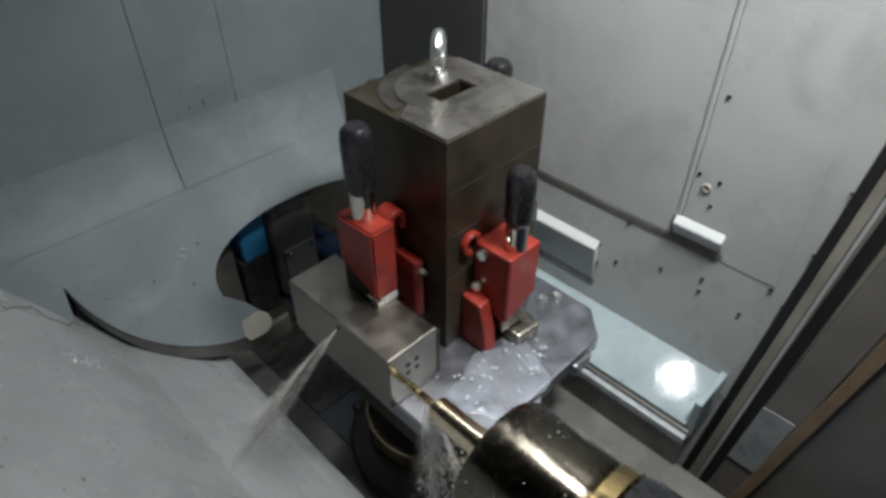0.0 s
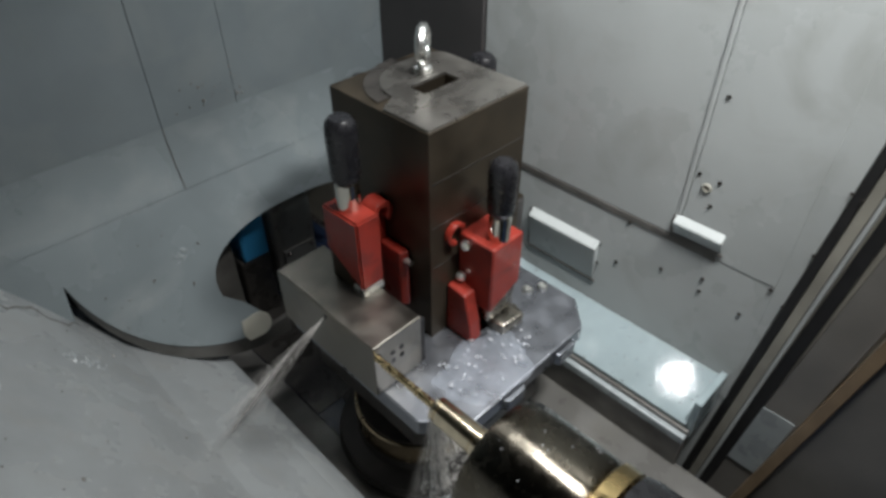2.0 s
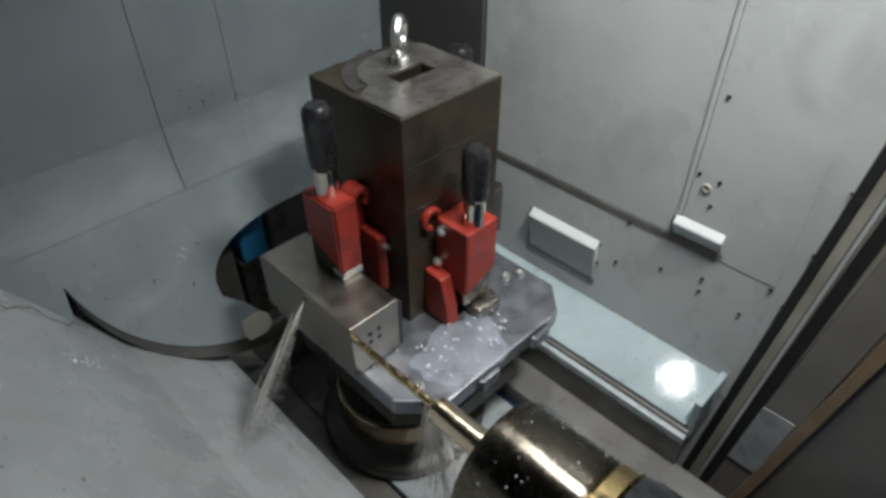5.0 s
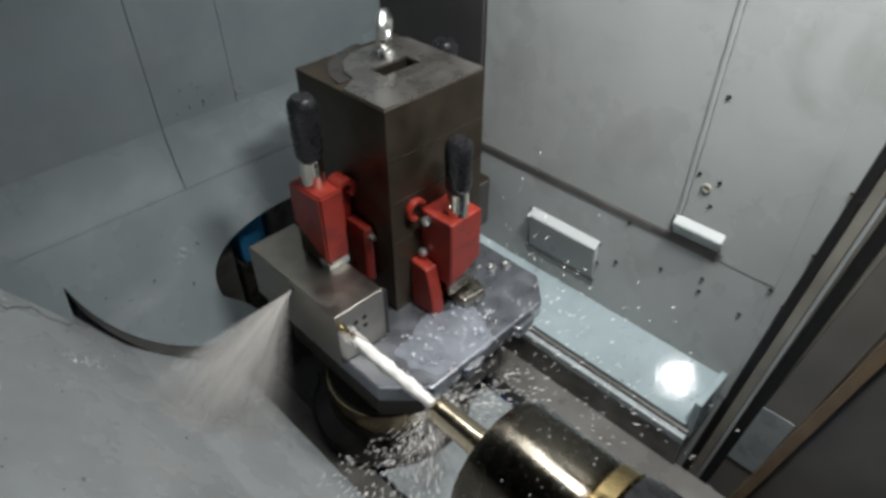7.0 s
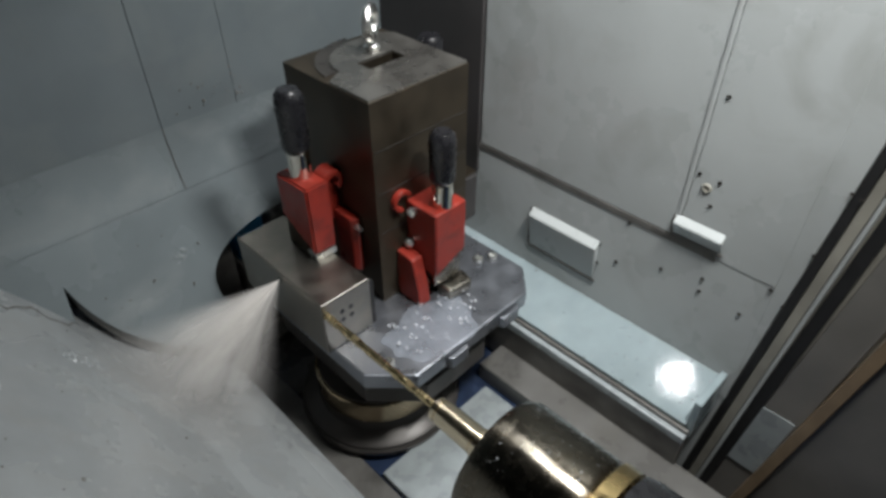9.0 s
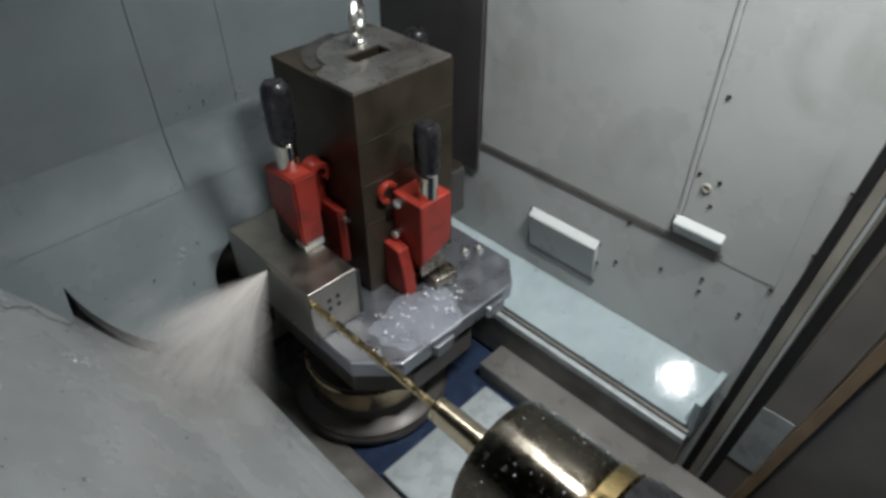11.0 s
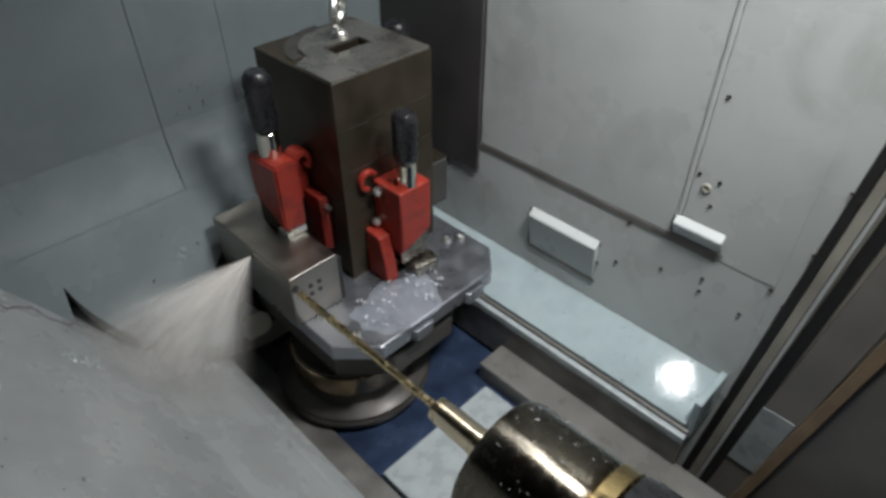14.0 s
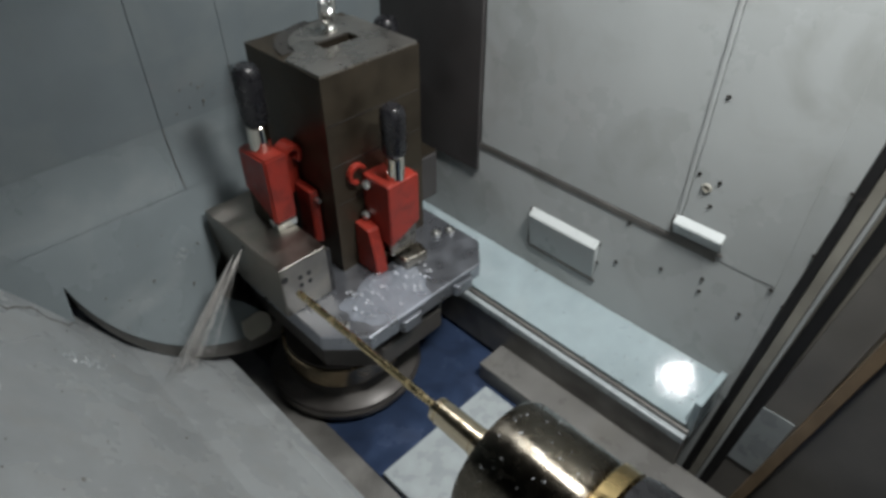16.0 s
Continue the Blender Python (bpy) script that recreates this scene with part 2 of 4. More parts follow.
structure("wall_panel_3", box(WX, WX + 0.0075, 0.128, BY, 1.05, 1.2988, 0.0006), M_WALL, "lower pale enamelled splash panel")
structure("wall_seal", box(WX - 0.0012, WX + 0.006, 0.2165, 0.69, 1.2935, 1.3050, 0.0004), M_SHADOWGREY, "dark seal strip along the panel joint")
structure("wall_bellows", box(WX - 0.006, WX + 0.006, 0.6865, BY, 1.245, 2.44, 0.001), M_DARKPANEL, "dark folding curtain beside the wall panel")
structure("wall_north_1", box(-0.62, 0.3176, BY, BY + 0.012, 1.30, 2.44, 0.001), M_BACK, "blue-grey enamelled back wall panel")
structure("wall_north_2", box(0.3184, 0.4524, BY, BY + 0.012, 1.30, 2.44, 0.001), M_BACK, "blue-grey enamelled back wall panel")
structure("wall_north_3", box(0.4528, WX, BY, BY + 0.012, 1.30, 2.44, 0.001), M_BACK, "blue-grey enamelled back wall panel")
# added dark wall keeps the hollow behind the cut-out dark
structure("wall_north_rear", box(-0.62, WX + 0.05, BY + 0.40, BY + 0.43, 0.8, 1.45), M_DARKIRON, "dark wall closing the hollow behind the cut-out")
structure("wall_north_backing", box(-0.62, WX, BY + 0.0125, BY + 0.03, 1.29, 2.45), M_FRAME)
# unseen sides and roof, added dark to cut light bounced onto the table
structure("wall_south", box(-0.65, WX + 0.05, -0.75, -0.7, 0.8, 2.45), M_SHADOWGREY)
structure("wall_west", box(-0.70, -0.65, -0.75, BY + 0.4, 0.8, 2.45), M_SHADOWGREY)
structure("ceiling", box(-0.70, WX + 0.05, -0.75, BY + 0.43, 2.45, 2.5), M_SHADOWGREY)
structure("floor", box(-0.70, WX + 0.05, -0.75, BY + 0.43, 0.78, 0.80), M_DARKIRON, "dark wet machine bed")

# sloping chip cover beside the trough
SX, SZ = 0.27, 1.0


def slope_z(x):
    """Height of the chip cover: a hollow curve that steepens away from the trough."""
    s = [SX - x + 0.008 * k for k in range(-4, 5)]
    return SZ + float(np.mean(np.interp(s, (-0.04, 0, 0.04, 0.08, 0.12, 0.16, 0.20, 0.27, 0.63), (-0.022, 0, 0.022, 0.050, 0.088, 0.143, 0.215, 0.310, 0.70))))


def slope_bm():
    bm = bmesh.new()
    top = [(SX - s, slope_z(SX - s)) for s in [0.01 * k for k in range(36)] + [0.45, 0.59]]
    prof = top + [(top[-1][0], top[-1][1] - 0.008), (SX - 0.16, slope_z(SX - 0.16) - 0.012), (SX - 0.004, SZ - 0.006), (SX - 0.004, 0.93), (SX, 0.93)]
    rows = [[bm.verts.new((x, y, z)) for x, z in prof] for y in (-0.68, BY - 0.001)]
    for k in range(len(prof)):
        bm.faces.new((rows[0][k], rows[0][(k + 1) % len(prof)], rows[1][(k + 1) % len(prof)], rows[1][k]))
    bm.faces.new(rows[0])
    bm.faces.new(rows[1])
    return bm


sharpen(structure("chip_cover", slope_bm(), M_COVER, "worn pale sheet-metal chip cover sloping into the trough"), 25)

# round apron leaning on the back wall, with the cut-out for the table
QK = 2.2
QL = math.sqrt(1 + QK * QK)
QM = Matrix(((1, 0, 0, 0), (0, -1 / QL, -QK / QL, BY), (0, -QK / QL, 1 / QL, 1.32), (0, 0, 0, 1)))  # (x, down the slope, out)
DC, DR, NC, NR = (0.365, 0.035), 0.280, (0.490, 0.205), 0.094


def apron_outline(grow=0.0):
    pts = [(-0.30, -0.01), (-0.03, 0.03), (0.078, 0.150)]
    for k in range(26):
        a = radians(170 - k * (170 - 97) / 25)
        pts.append((DC[0] + (DR + grow) * math.cos(a), DC[1] + (DR + grow) * math.sin(a)))
    for k in range(7):
        a = radians(88 - k * 18)
        pts.append((0.337 + 0.021 * math.cos(a), 0.300 + 0.021 * math.sin(a)))
    pts.append((0.330, 0.25))
    for k in range(26):
        a = radians(175 + k * (330 - 175) / 25)
        c, q = math.cos(a), math.sin(a)
        pts.append((NC[0] + 0.194 * math.copysign(abs(c) ** 0.85, c), NC[1] + NR * math.copysign(abs(q) ** 0.85, q)))
    return pts + [(0.655, 0.18), (0.655, -0.01)]


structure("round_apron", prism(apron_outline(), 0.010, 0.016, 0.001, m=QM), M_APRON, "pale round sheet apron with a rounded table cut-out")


def cove_bm(r=0.25):
    """A hollow fillet that turns the back wall smoothly into the apron."""
    bm = bmesh.new()
    bend = math.atan(1 / QK)
    cy, cz = BY - 0.002 - r, 1.3578 + r * math.tan(bend / 2)
    rows = [[bm.verts.new((x, cy + (r + o) * math.cos(a), cz - (r + o) * math.sin(a))) for o in (0, 0.001) for a in (bend * k / 14 for k in range(15))]
            for x in (-0.30, 0.655)]
    for g in (0, 15):
        for k in range(14):
            bm.faces.new((rows[0][g + k], rows[0][g + k + 1], rows[1][g + k + 1], rows[1][g + k]))
    return bm


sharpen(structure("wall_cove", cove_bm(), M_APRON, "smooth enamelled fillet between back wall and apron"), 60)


def cove_seam(x0, x1, r=0.2494):
    """The panel joint carried on over the fillet."""
    bm = bmesh.new()
    bend = math.atan(1 / QK)
    cy, cz = BY - 0.002 - 0.25, 1.3578 + 0.25 * math.tan(bend / 2)
    rows = [[bm.verts.new((x, cy + r * math.cos(a), cz - r * math.sin(a))) for a in (bend * k / 14 for k in range(15))] for x in (x0, x1)]
    for k in range(14):
        bm.faces.new((rows[0][k], rows[0][k + 1], rows[1][k + 1], rows[1][k]))
    bmesh.ops.solidify(bm, geom=bm.faces[:], thickness=0.0004)
    return bm


structure("cove_joint", cove_seam(0.3172, 0.3188), M_SHADOWGREY, "dark panel joint running down over the fillet")


def sealant_bead():
    """A wavy bead of dark sealant where the chip cover meets the wall sheets."""
    bm = bmesh.new()
    rows = []
    for k in range(33):
        x = -0.02 + 0.105 * k / 32
        y = 0.868 + 0.010 * math.sin(k * 0.45) + 0.004 * math.sin(k * 1.1)
        z = slope_z(x) + 0.0006
        rows.append([bm.verts.new((x, y + 0.0016 * math.cos(a), z + 0.0016 * math.sin(a))) for a in (2 * math.pi * j / 6 for j in range(6))])
    for p, q in zip(rows, rows[1:]):
        for j in range(6):
            bm.faces.new((p[j], p[(j + 1) % 6], q[(j + 1) % 6], q[j]))
    return bm


# dark lip below the apron edge, also standing for the gap's shade
def apron_gap_lip():
    bm = bmesh.new()
    rows = []
    for k in range(40):
        a = radians(169 - k * (169 - 84) / 39)
        drop = Vector((0, 0, -0.020 - 0.020 * k / 39))
        edge = [QM @ Vector((DC[0] + r * math.cos(a), DC[1] + r * math.sin(a), 0.0125)) for r in (DR - 0.008, DR - 0.0005)]
        rows.append([bm.verts.new(p) for p in (edge[0], edge[1], edge[1] + drop, edge[0] + drop)])
    for a, b in zip(rows, rows[1:]):
        for k in range(4):
            bm.faces.new((a[k], a[(k + 1) % 4], b[(k + 1) % 4], b[k]))
    return bm


structure("sealant_bead", sealant_bead(), M_SHADOWGREY, "wavy dark sealant bead on the chip cover")
structure("apron_gap_lip", apron_gap_lip(), M_SHADOWGREY, "dark grey lip with the gap's shade under the round apron edge")

# trough
structure("trough_strip", box(0.272, 0.335, -0.3, 0.95, 0.915, 0.928, 0.002), M_SHADOWGREY, "wet grey steel strip along the trough")
structure("trough_tray", box(0.337, 0.69, -0.3, 1.30, 0.90, 0.920, 0.002), M_NAVY, "navy blue painted trough floor, wet")
# black sheet stands for the shade under the apron
structure("trough_shade", box(0.338, 0.470, 0.665, 1.29, 0.9202, 0.9222, 0.0006), M_DARKIRON, "black sheet painted for the shade on the trough floor")
structure("way_cover", box(0.340, 0.600, 0.235, 0.484, 0.921, 0.934, 0.003), M_PALEBLOCK, "pale grey way cover lying across the trough")
structure("trough_box", box(0.614, 0.6865, 0.02, 0.515, 0.921, 0.962, 0.003), M_WAYGREY, "grey steel guide cover beside the trough")

# ledge along the right wall
LX, LZ, LW = 0.694, 1.050, 1.094


def ledge_bm(x0, z0, x1, z1, y0, y1, thick):
    bm = bmesh.new()
    rows = [[bm.verts.new((x, y, z)) for x, z in ((x0, z0), (x1, z1), (x1, z1 - thick), (x0, z0 - thick))] for y in (y0, y1)]
    for k in range(4):
        bm.faces.new((rows[0][k], rows[0][(k + 1) % 4], rows[1][(k + 1) % 4], rows[1][k]))
    bm.faces.new(rows[0])
    bm.faces.new(rows[1])
    return bm


structure("ledge", ledge_bm(LX, LZ, WX - 0.0005, LW, 0.150, BY, 0.006), M_LEDGE, "wet pale sheet-metal ledge shining under the lamp")
structure("ledge_end", box(LX + 0.002, WX - 0.001, 0.138, 0.149, 1.02, 1.105, 0.002), M_LEDGE, "upturned end of the ledge")
# dark filler stands for the shade in the groove behind the lip
structure("ledge_gap_shade", box(0.6875, 0.6935, 0.140, BY, 0.93, 1.0435, 0.001), M_SHADOWGREY)
structure("ledge_lip", box(0.676, 0.687, 0.140, BY, 1.022, 1.038, 0.002), M_PALEBLOCK, "folded pale lip in front of the ledge")
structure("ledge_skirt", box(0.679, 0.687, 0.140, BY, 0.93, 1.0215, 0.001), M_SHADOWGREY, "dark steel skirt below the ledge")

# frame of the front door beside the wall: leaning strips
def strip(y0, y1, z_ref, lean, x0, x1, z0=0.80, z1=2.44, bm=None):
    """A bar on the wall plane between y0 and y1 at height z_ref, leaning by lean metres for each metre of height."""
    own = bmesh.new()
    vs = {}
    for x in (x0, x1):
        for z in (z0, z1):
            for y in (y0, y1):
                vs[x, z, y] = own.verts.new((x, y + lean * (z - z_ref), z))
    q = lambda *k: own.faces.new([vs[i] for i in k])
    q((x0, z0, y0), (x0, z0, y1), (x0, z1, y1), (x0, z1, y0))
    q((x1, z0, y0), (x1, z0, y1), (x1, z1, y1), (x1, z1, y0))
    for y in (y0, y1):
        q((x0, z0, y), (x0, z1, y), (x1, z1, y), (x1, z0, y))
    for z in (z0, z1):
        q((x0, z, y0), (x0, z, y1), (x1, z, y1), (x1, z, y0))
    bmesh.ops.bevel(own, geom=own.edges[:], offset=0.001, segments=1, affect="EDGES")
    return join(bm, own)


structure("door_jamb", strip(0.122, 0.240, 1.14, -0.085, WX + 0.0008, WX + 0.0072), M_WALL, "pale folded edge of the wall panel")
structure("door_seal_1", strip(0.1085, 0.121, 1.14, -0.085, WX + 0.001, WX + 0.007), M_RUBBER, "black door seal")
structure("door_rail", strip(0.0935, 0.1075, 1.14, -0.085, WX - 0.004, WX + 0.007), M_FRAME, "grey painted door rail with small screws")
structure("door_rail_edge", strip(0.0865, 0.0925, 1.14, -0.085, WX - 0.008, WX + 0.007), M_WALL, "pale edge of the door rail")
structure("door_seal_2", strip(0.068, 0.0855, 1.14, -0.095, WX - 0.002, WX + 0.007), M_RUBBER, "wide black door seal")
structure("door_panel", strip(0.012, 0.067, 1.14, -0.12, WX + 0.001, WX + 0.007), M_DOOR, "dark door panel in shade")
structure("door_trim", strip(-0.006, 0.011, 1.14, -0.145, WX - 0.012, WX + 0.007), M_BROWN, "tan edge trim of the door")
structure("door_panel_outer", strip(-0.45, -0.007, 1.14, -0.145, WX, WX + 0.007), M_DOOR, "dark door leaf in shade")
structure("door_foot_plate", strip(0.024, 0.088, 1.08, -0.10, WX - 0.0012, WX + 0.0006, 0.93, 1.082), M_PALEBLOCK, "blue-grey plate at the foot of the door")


def screw_bm(y, z, r=0.0032):
    return lathe([(0, r), (0.0012, r), (0.0018, r * 0.7), (0.0018, r * 0.4), (0.0006, r * 0.35)], (WX - 0.0005, y, z), (-1, 0, 0), seg=12)


for y, z in ((0.404, 1.222), (0.402, 1.180), (0.368, 1.203), (0.290, 1.235), (0.225, 1.255), (0.224, 1.230), (0.158, 1.227), (0.268, 1.540),
             (0.275, 1.422), (0.245, 1.420), (0.248, 1.379), (0.36, 1.29), (0.095, 1.474), (0.082, 1.471), (0.103, 1.373), (0.086, 1.372),
             (0.070, 1.352), (0.110, 1.275), (0.132, 1.293)):
    s = thing("wall_screw", (WX, y, z), "small dark socket screw in the wall panel", "screw", "wall screws")
    part("screw_head", screw_bm(y, z, 0.0030 if y > 0.12 else 0.0024), M_DARKIRON, s)

ob = thing("wall_plug", (WX, 0.26, 1.404), "round grey blanking plug in the wall panel", "plug")
part("plug_disc", lathe([(0, 0.0075), (0.003, 0.0075), (0.0045, 0.006), (0.0045, 0.004), (0.003, 0.0035)], (WX + 0.0016, 0.26, 1.404), (-1, 0, 0), seg=24), M_FRAME, ob)


def cover_box(y0, y1, z0, z1, depth, label):
    c = thing("cover_box", (WX, (y0 + y1) / 2, z0), label, "cover")
    bm = bmesh.new()
    vs = [[bm.verts.new((x, y, z)) for y in (y0, y1)] for x, z in ((WX - 0.0006, z0), (WX - 0.0022, z0 + 0.001), (WX - depth, z1 - depth * 0.9), (WX - 0.0006, z1))]
    for k in range(4):
        bm.faces.new((vs[k][0], vs[k][1], vs[(k + 1) % 4][1], vs[(k + 1) % 4][0]))
    bm.faces.new([v[0] for v in vs])
    bm.faces.new([v[1] for v in vs])
    bmesh.ops.bevel(bm, geom=bm.edges[:], offset=0.0012, segments=2, affect="EDGES")
    body = part("body", bm, M_WALL, c)
    # dark strips painted where the box shades the wall below and beside
    part("low_shade_strip", box(WX - 0.003, WX - 0.0005, y0 - 0.004, y1 + 0.003, z0 - 0.006, z0 - 0.0005, 0.0008), M_SHADOWGREY, body)
    part("side_shade_strip", box(WX - 0.003, WX - 0.0005, y1 + 0.0005, y1 + 0.005, z0, z1 - 0.004, 0.0008), M_SHADOWGREY, body)


cover_box(0.404, 0.549, 1.142, 1.228, 0.014, "shallow pale cover box with a sloping lit top")
cover_box(0.213, 0.289, 1.312, 1.346, 0.012, "small pale cover strip under the wall screws")

# things in the shadow behind the cut-out
ob = thing("blue_motor", (0.445, 1.05, 0.922), "blue painted motor housing behind the apron cut-out", "motor")
part("housing", box(0.397, 0.455, 0.955, 1.10, 1.075, 1.178, 0.006), M_BLUE, ob)
part("foot_block", box(0.390, 0.458, 0.960, 1.10, 0.922, 1.0745, 0.006), M_DARKIRON, ob, "dark block under the blue housing")
part("end_cap", box(0.395, 0.457, 1.101, 1.15, 0.922, 1.14, 0.01), M_DARKIRON, ob)
ob = thing("grey_gearbox", (0.545, 1.05, 0.92), "grey cast gearbox behind the apron cut-out", "gearbox")
housing = part("housing", box(0.468, 0.572, 0.955, 1.10, 0.922, 1.170, 0.022, segments=4), M_WAYGREY, ob)
part("flange", box(0.482, 0.558, 0.949, 0.9545, 0.96, 1.06, 0.002), M_WAYGREY, housing)
for x, z in ((0.492, 1.05), (0.548, 1.05)):
    turned("flange_bolt", [(0, 0.005), (0.004, 0.005), (0.005, 0.004)], (x, 0.949, z), (0, -1, 0), M_DARKIRON, housing, "", 6)
ob = thing("side_guard", (0.365, 1.02, 0.92), "dark grey sheet guard inside the apron cut-out", "guard")
guard = part("plate", box(0.325, 0.386, 0.975, 0.987, 0.922, 1.19, 0.002), M_SHADOWGREY, ob)
part("flange", box(0.325, 0.331, 0.9875, 1.06, 0.922, 1.19, 0.002), M_SHADOWGREY, guard)

# ---------------------------------------------------------------- the table and what it carries (places at the start)
PZ = 1.18       # top of the pallet
TABLE = []


def ridden(*a, **k):
    ob = thing(*a, **k)
    TABLE.append(ob)
    return ob


def octagon(x0, x1, y0, y1, c, cl=None):
    cl = cl or c
    return [(x0 + cl, y0), (x1 - c, y0), (x1, y0 + c), (x1, y1 - c), (x1 - c, y1), (x0 + c, y1), (x0, y1 - c), (x0, y0 + cl)]


table = ridden("machine_table", (0.50, 0.50, 0.922), "square steel pallet with cut corners on a dark round table", "machine table")
pallet = part("pallet", prism(octagon(0.335, 0.684, 0.300, 0.690, 0.045, 0.055), 1.150, PZ, 0.003), M_PLATE, table, "wet ground steel pallet top")
part("pallet_underside", prism(octagon(0.368, 0.655, 0.330, 0.665, 0.045, 0.065), 1.112, 1.1495, 0.003), M_DARKIRON, table, "dark inset pallet underside")
part("skirt", prism(octagon(0.357, 0.610, 0.318, 0.670, 0.05, 0.070), 1.066, 1.1115, 0.004), M_BASE, table, "dark pallet skirt")
part("neck", prism(octagon(0.375, 0.565, 0.365, 0.62, 0.05, 0.06), 1.0345, 1.0655, 0.002), M_BASE, table)
turned("gold_tint_ring", [(0, 0.1115), (0.001, 0.1135), (0.040, 0.1125), (0.042, 0.110)], (0.452, 0.474, 0.992), (0, 0, 1), M_GOLDTINT, table, "steel ring tinted gold for its reflection", 56)
turned("rotary_base", [(0, 0.142), (0.014, 0.146), (0.019, 0.142), (0.025, 0.142), (0.029, 0.136), (0.036, 0.114), (0.052, 0.109), (0.104, 0.107)], (0.452, 0.474, 0.9350), (0, 0, 1), M_BASE, table, "dark round table base", 56)
part("saddle", box(0.39, 0.60, 0.490, 0.630, 0.9225, 0.9345, 0.003), M_BASE, table, "dark slide under the round base")
for x in (0.455, 0.575):
    part("lug", prism([(x, 0.291), (x + 0.035, 0.291), (x + 0.04, 0.2995), (x - 0.005, 0.2995)], 1.148, 1.171, 0.002), M_PLATE, pallet, "pale clamping lug")
for x, y in ((0.664, 0.399), (0.641, 0.412), (0.655, 0.62), (0.375, 0.345)):
    turned("pallet_screw", [(0, 0.009), (0.006, 0.009), (0.008, 0.0075), (0.008, 0.0045), (0.004, 0.004)], (x, y, PZ), (0, 0, 1), M_ZINC, pallet, "bright socket screw", 20)

# tombstone
TX0, TX1, TY0, TY1, TZ = 0.4570, 0.6450, 0.4505, 0.6440, 1.534
tomb = ridden("fixture_tower", ((TX0 + TX1) / 2, (TY0 + TY1) / 2, PZ), "tall dark oily square steel fixture tower on the pallet", "fixture tower")


SLOT = [(0.524, 0.527), (0.592, 0.527), (0.592, 0.558), (0.524, 0.558)]


def holed(outer, inner, z0, z1, depth):
    """A prism with a pocket sunk into its top."""
    bm = bmesh.new()
    o = [bm.verts.new((x, y, z1)) for x, y in outer]
    i = [bm.verts.new((x, y, z1)) for x, y in inner]
    near = [min(range(4), key=lambda n: (outer[k][0] - inner[n][0]) ** 2 + (outer[k][1] - inner[n][1]) ** 2) for k in range(len(o))]
    for k in range(len(o)):
        n, a, b = (k + 1) % len(o), near[k], near[(k + 1) % len(o)]
        bm.faces.new((o[k], o[n], i[a]))
        while a != b:
            bm.faces.new((o[n], i[(a + 1) % 4], i[a]))
            a = (a + 1) % 4
    for ring, low_z in ((o, z0), (i, z1 - depth)):
        low = [bm.verts.new((v.co.x, v.co.y, low_z)) for v in ring]
        for k in range(len(ring)):
            bm.faces.new((ring[k], ring[(k + 1) % len(ring)], low[(k + 1) % len(ring)], low[k]))
        if depth > 0.02:
            bm.faces.new(low)
    rim = [e for e in bm.edges if all(v in o for v in e.verts) or (len(e.link_faces) == 2 and all(v.co.z in (z0, z1) for v in e.verts) is False and e.calc_face_angle(0) > 1.2 and any(v in o for v in e.verts))]
    rim = [e for e in rim if len(e.link_faces) == 2 and e.calc_face_angle(0) > 0.5]
    bmesh.ops.bevel(bm, geom=rim, offset=0.002, segments=2, affect="EDGES")
    return bm


def tower_bm():
    return holed([(TX0, TY0), (TX1, TY0), (TX1, TY1), (TX0, TY1)], SLOT, PZ, TZ - 0.004, 0.10)


column = part("column", tower_bm(), M_TOMB, tomb)
for z in (1.455, 1.385, 1.315):
    part("groove", box(TX0 + 0.004, TX1 - 0.004, TY0 - 0.0008, TY0 + 0.004, z, z + 0.0016), M_DARKIRON, column)


def top_plate():
    """The bright top with its slot, round at the far left end."""
    x0, x1, y0, y1 = TX0 + 0.002, TX1 - 0.002, TY0 + 0.002, TY1 - 0.004
    outer = [(x0, y0), (x1, y0), (x1, y1 - 0.03), (x1 - 0.02, y1 - 0.012)]
    outer += [(0.575 - 0.085 * math.sin(a), y1 - 0.012 - 0.075 * (1 - math.cos(a))) for a in (radians(10 * k) for k in range(10))]
    outer += [(x0, y1 - 0.105)]
    return holed(outer, SLOT, TZ - 0.004, TZ, 0.0039)


part("top_plate", top_plate(), M_TOMBTOP, tomb, "bright machined top plate with a slot")


def crescent(r0, r1):
    """The dark band that follows the round end of the top plate."""
    y1 = TY1 - 0.016
    ring = lambda o: [(0.575 - (0.085 + o) * math.sin(a), y1 + o - (0.075 + o) * (1 - math.cos(a))) for a in (radians(8 * k) for k in range(12))]
    return prism([(x, max(y, TY0 + 0.006)) for x, y in ring(r0)] + [(max(x, TX0 + 0.002), y) for x, y in reversed(ring(r1))], TZ - 0.0038, TZ - 0.0022)


part("curved_band", crescent(0.001, 0.022), M_DARKIRON, tomb, "dark curved band round the top plate")

eye = ridden("eye_bolt", (0.574, 0.582, TZ), "bright zinc lifting eye bolt on the tower", "eye bolt")
turn45 = Matrix.Rotation(radians(38), 4, "Z") @ Matrix.Rotation(radians(90), 4, "X")
sharpen(part("ring", torus((0.574, 0.582, TZ + 0.038), 0.021, 0.0082, turn45), M_ZINC, eye))
turned("shank", [(0, 0.013), (0.006, 0.013), (0.009, 0.009), (0.018, 0.008)], (0.574, 0.582, TZ), (0, 0, 1), M_ZINC, eye, "", 20)


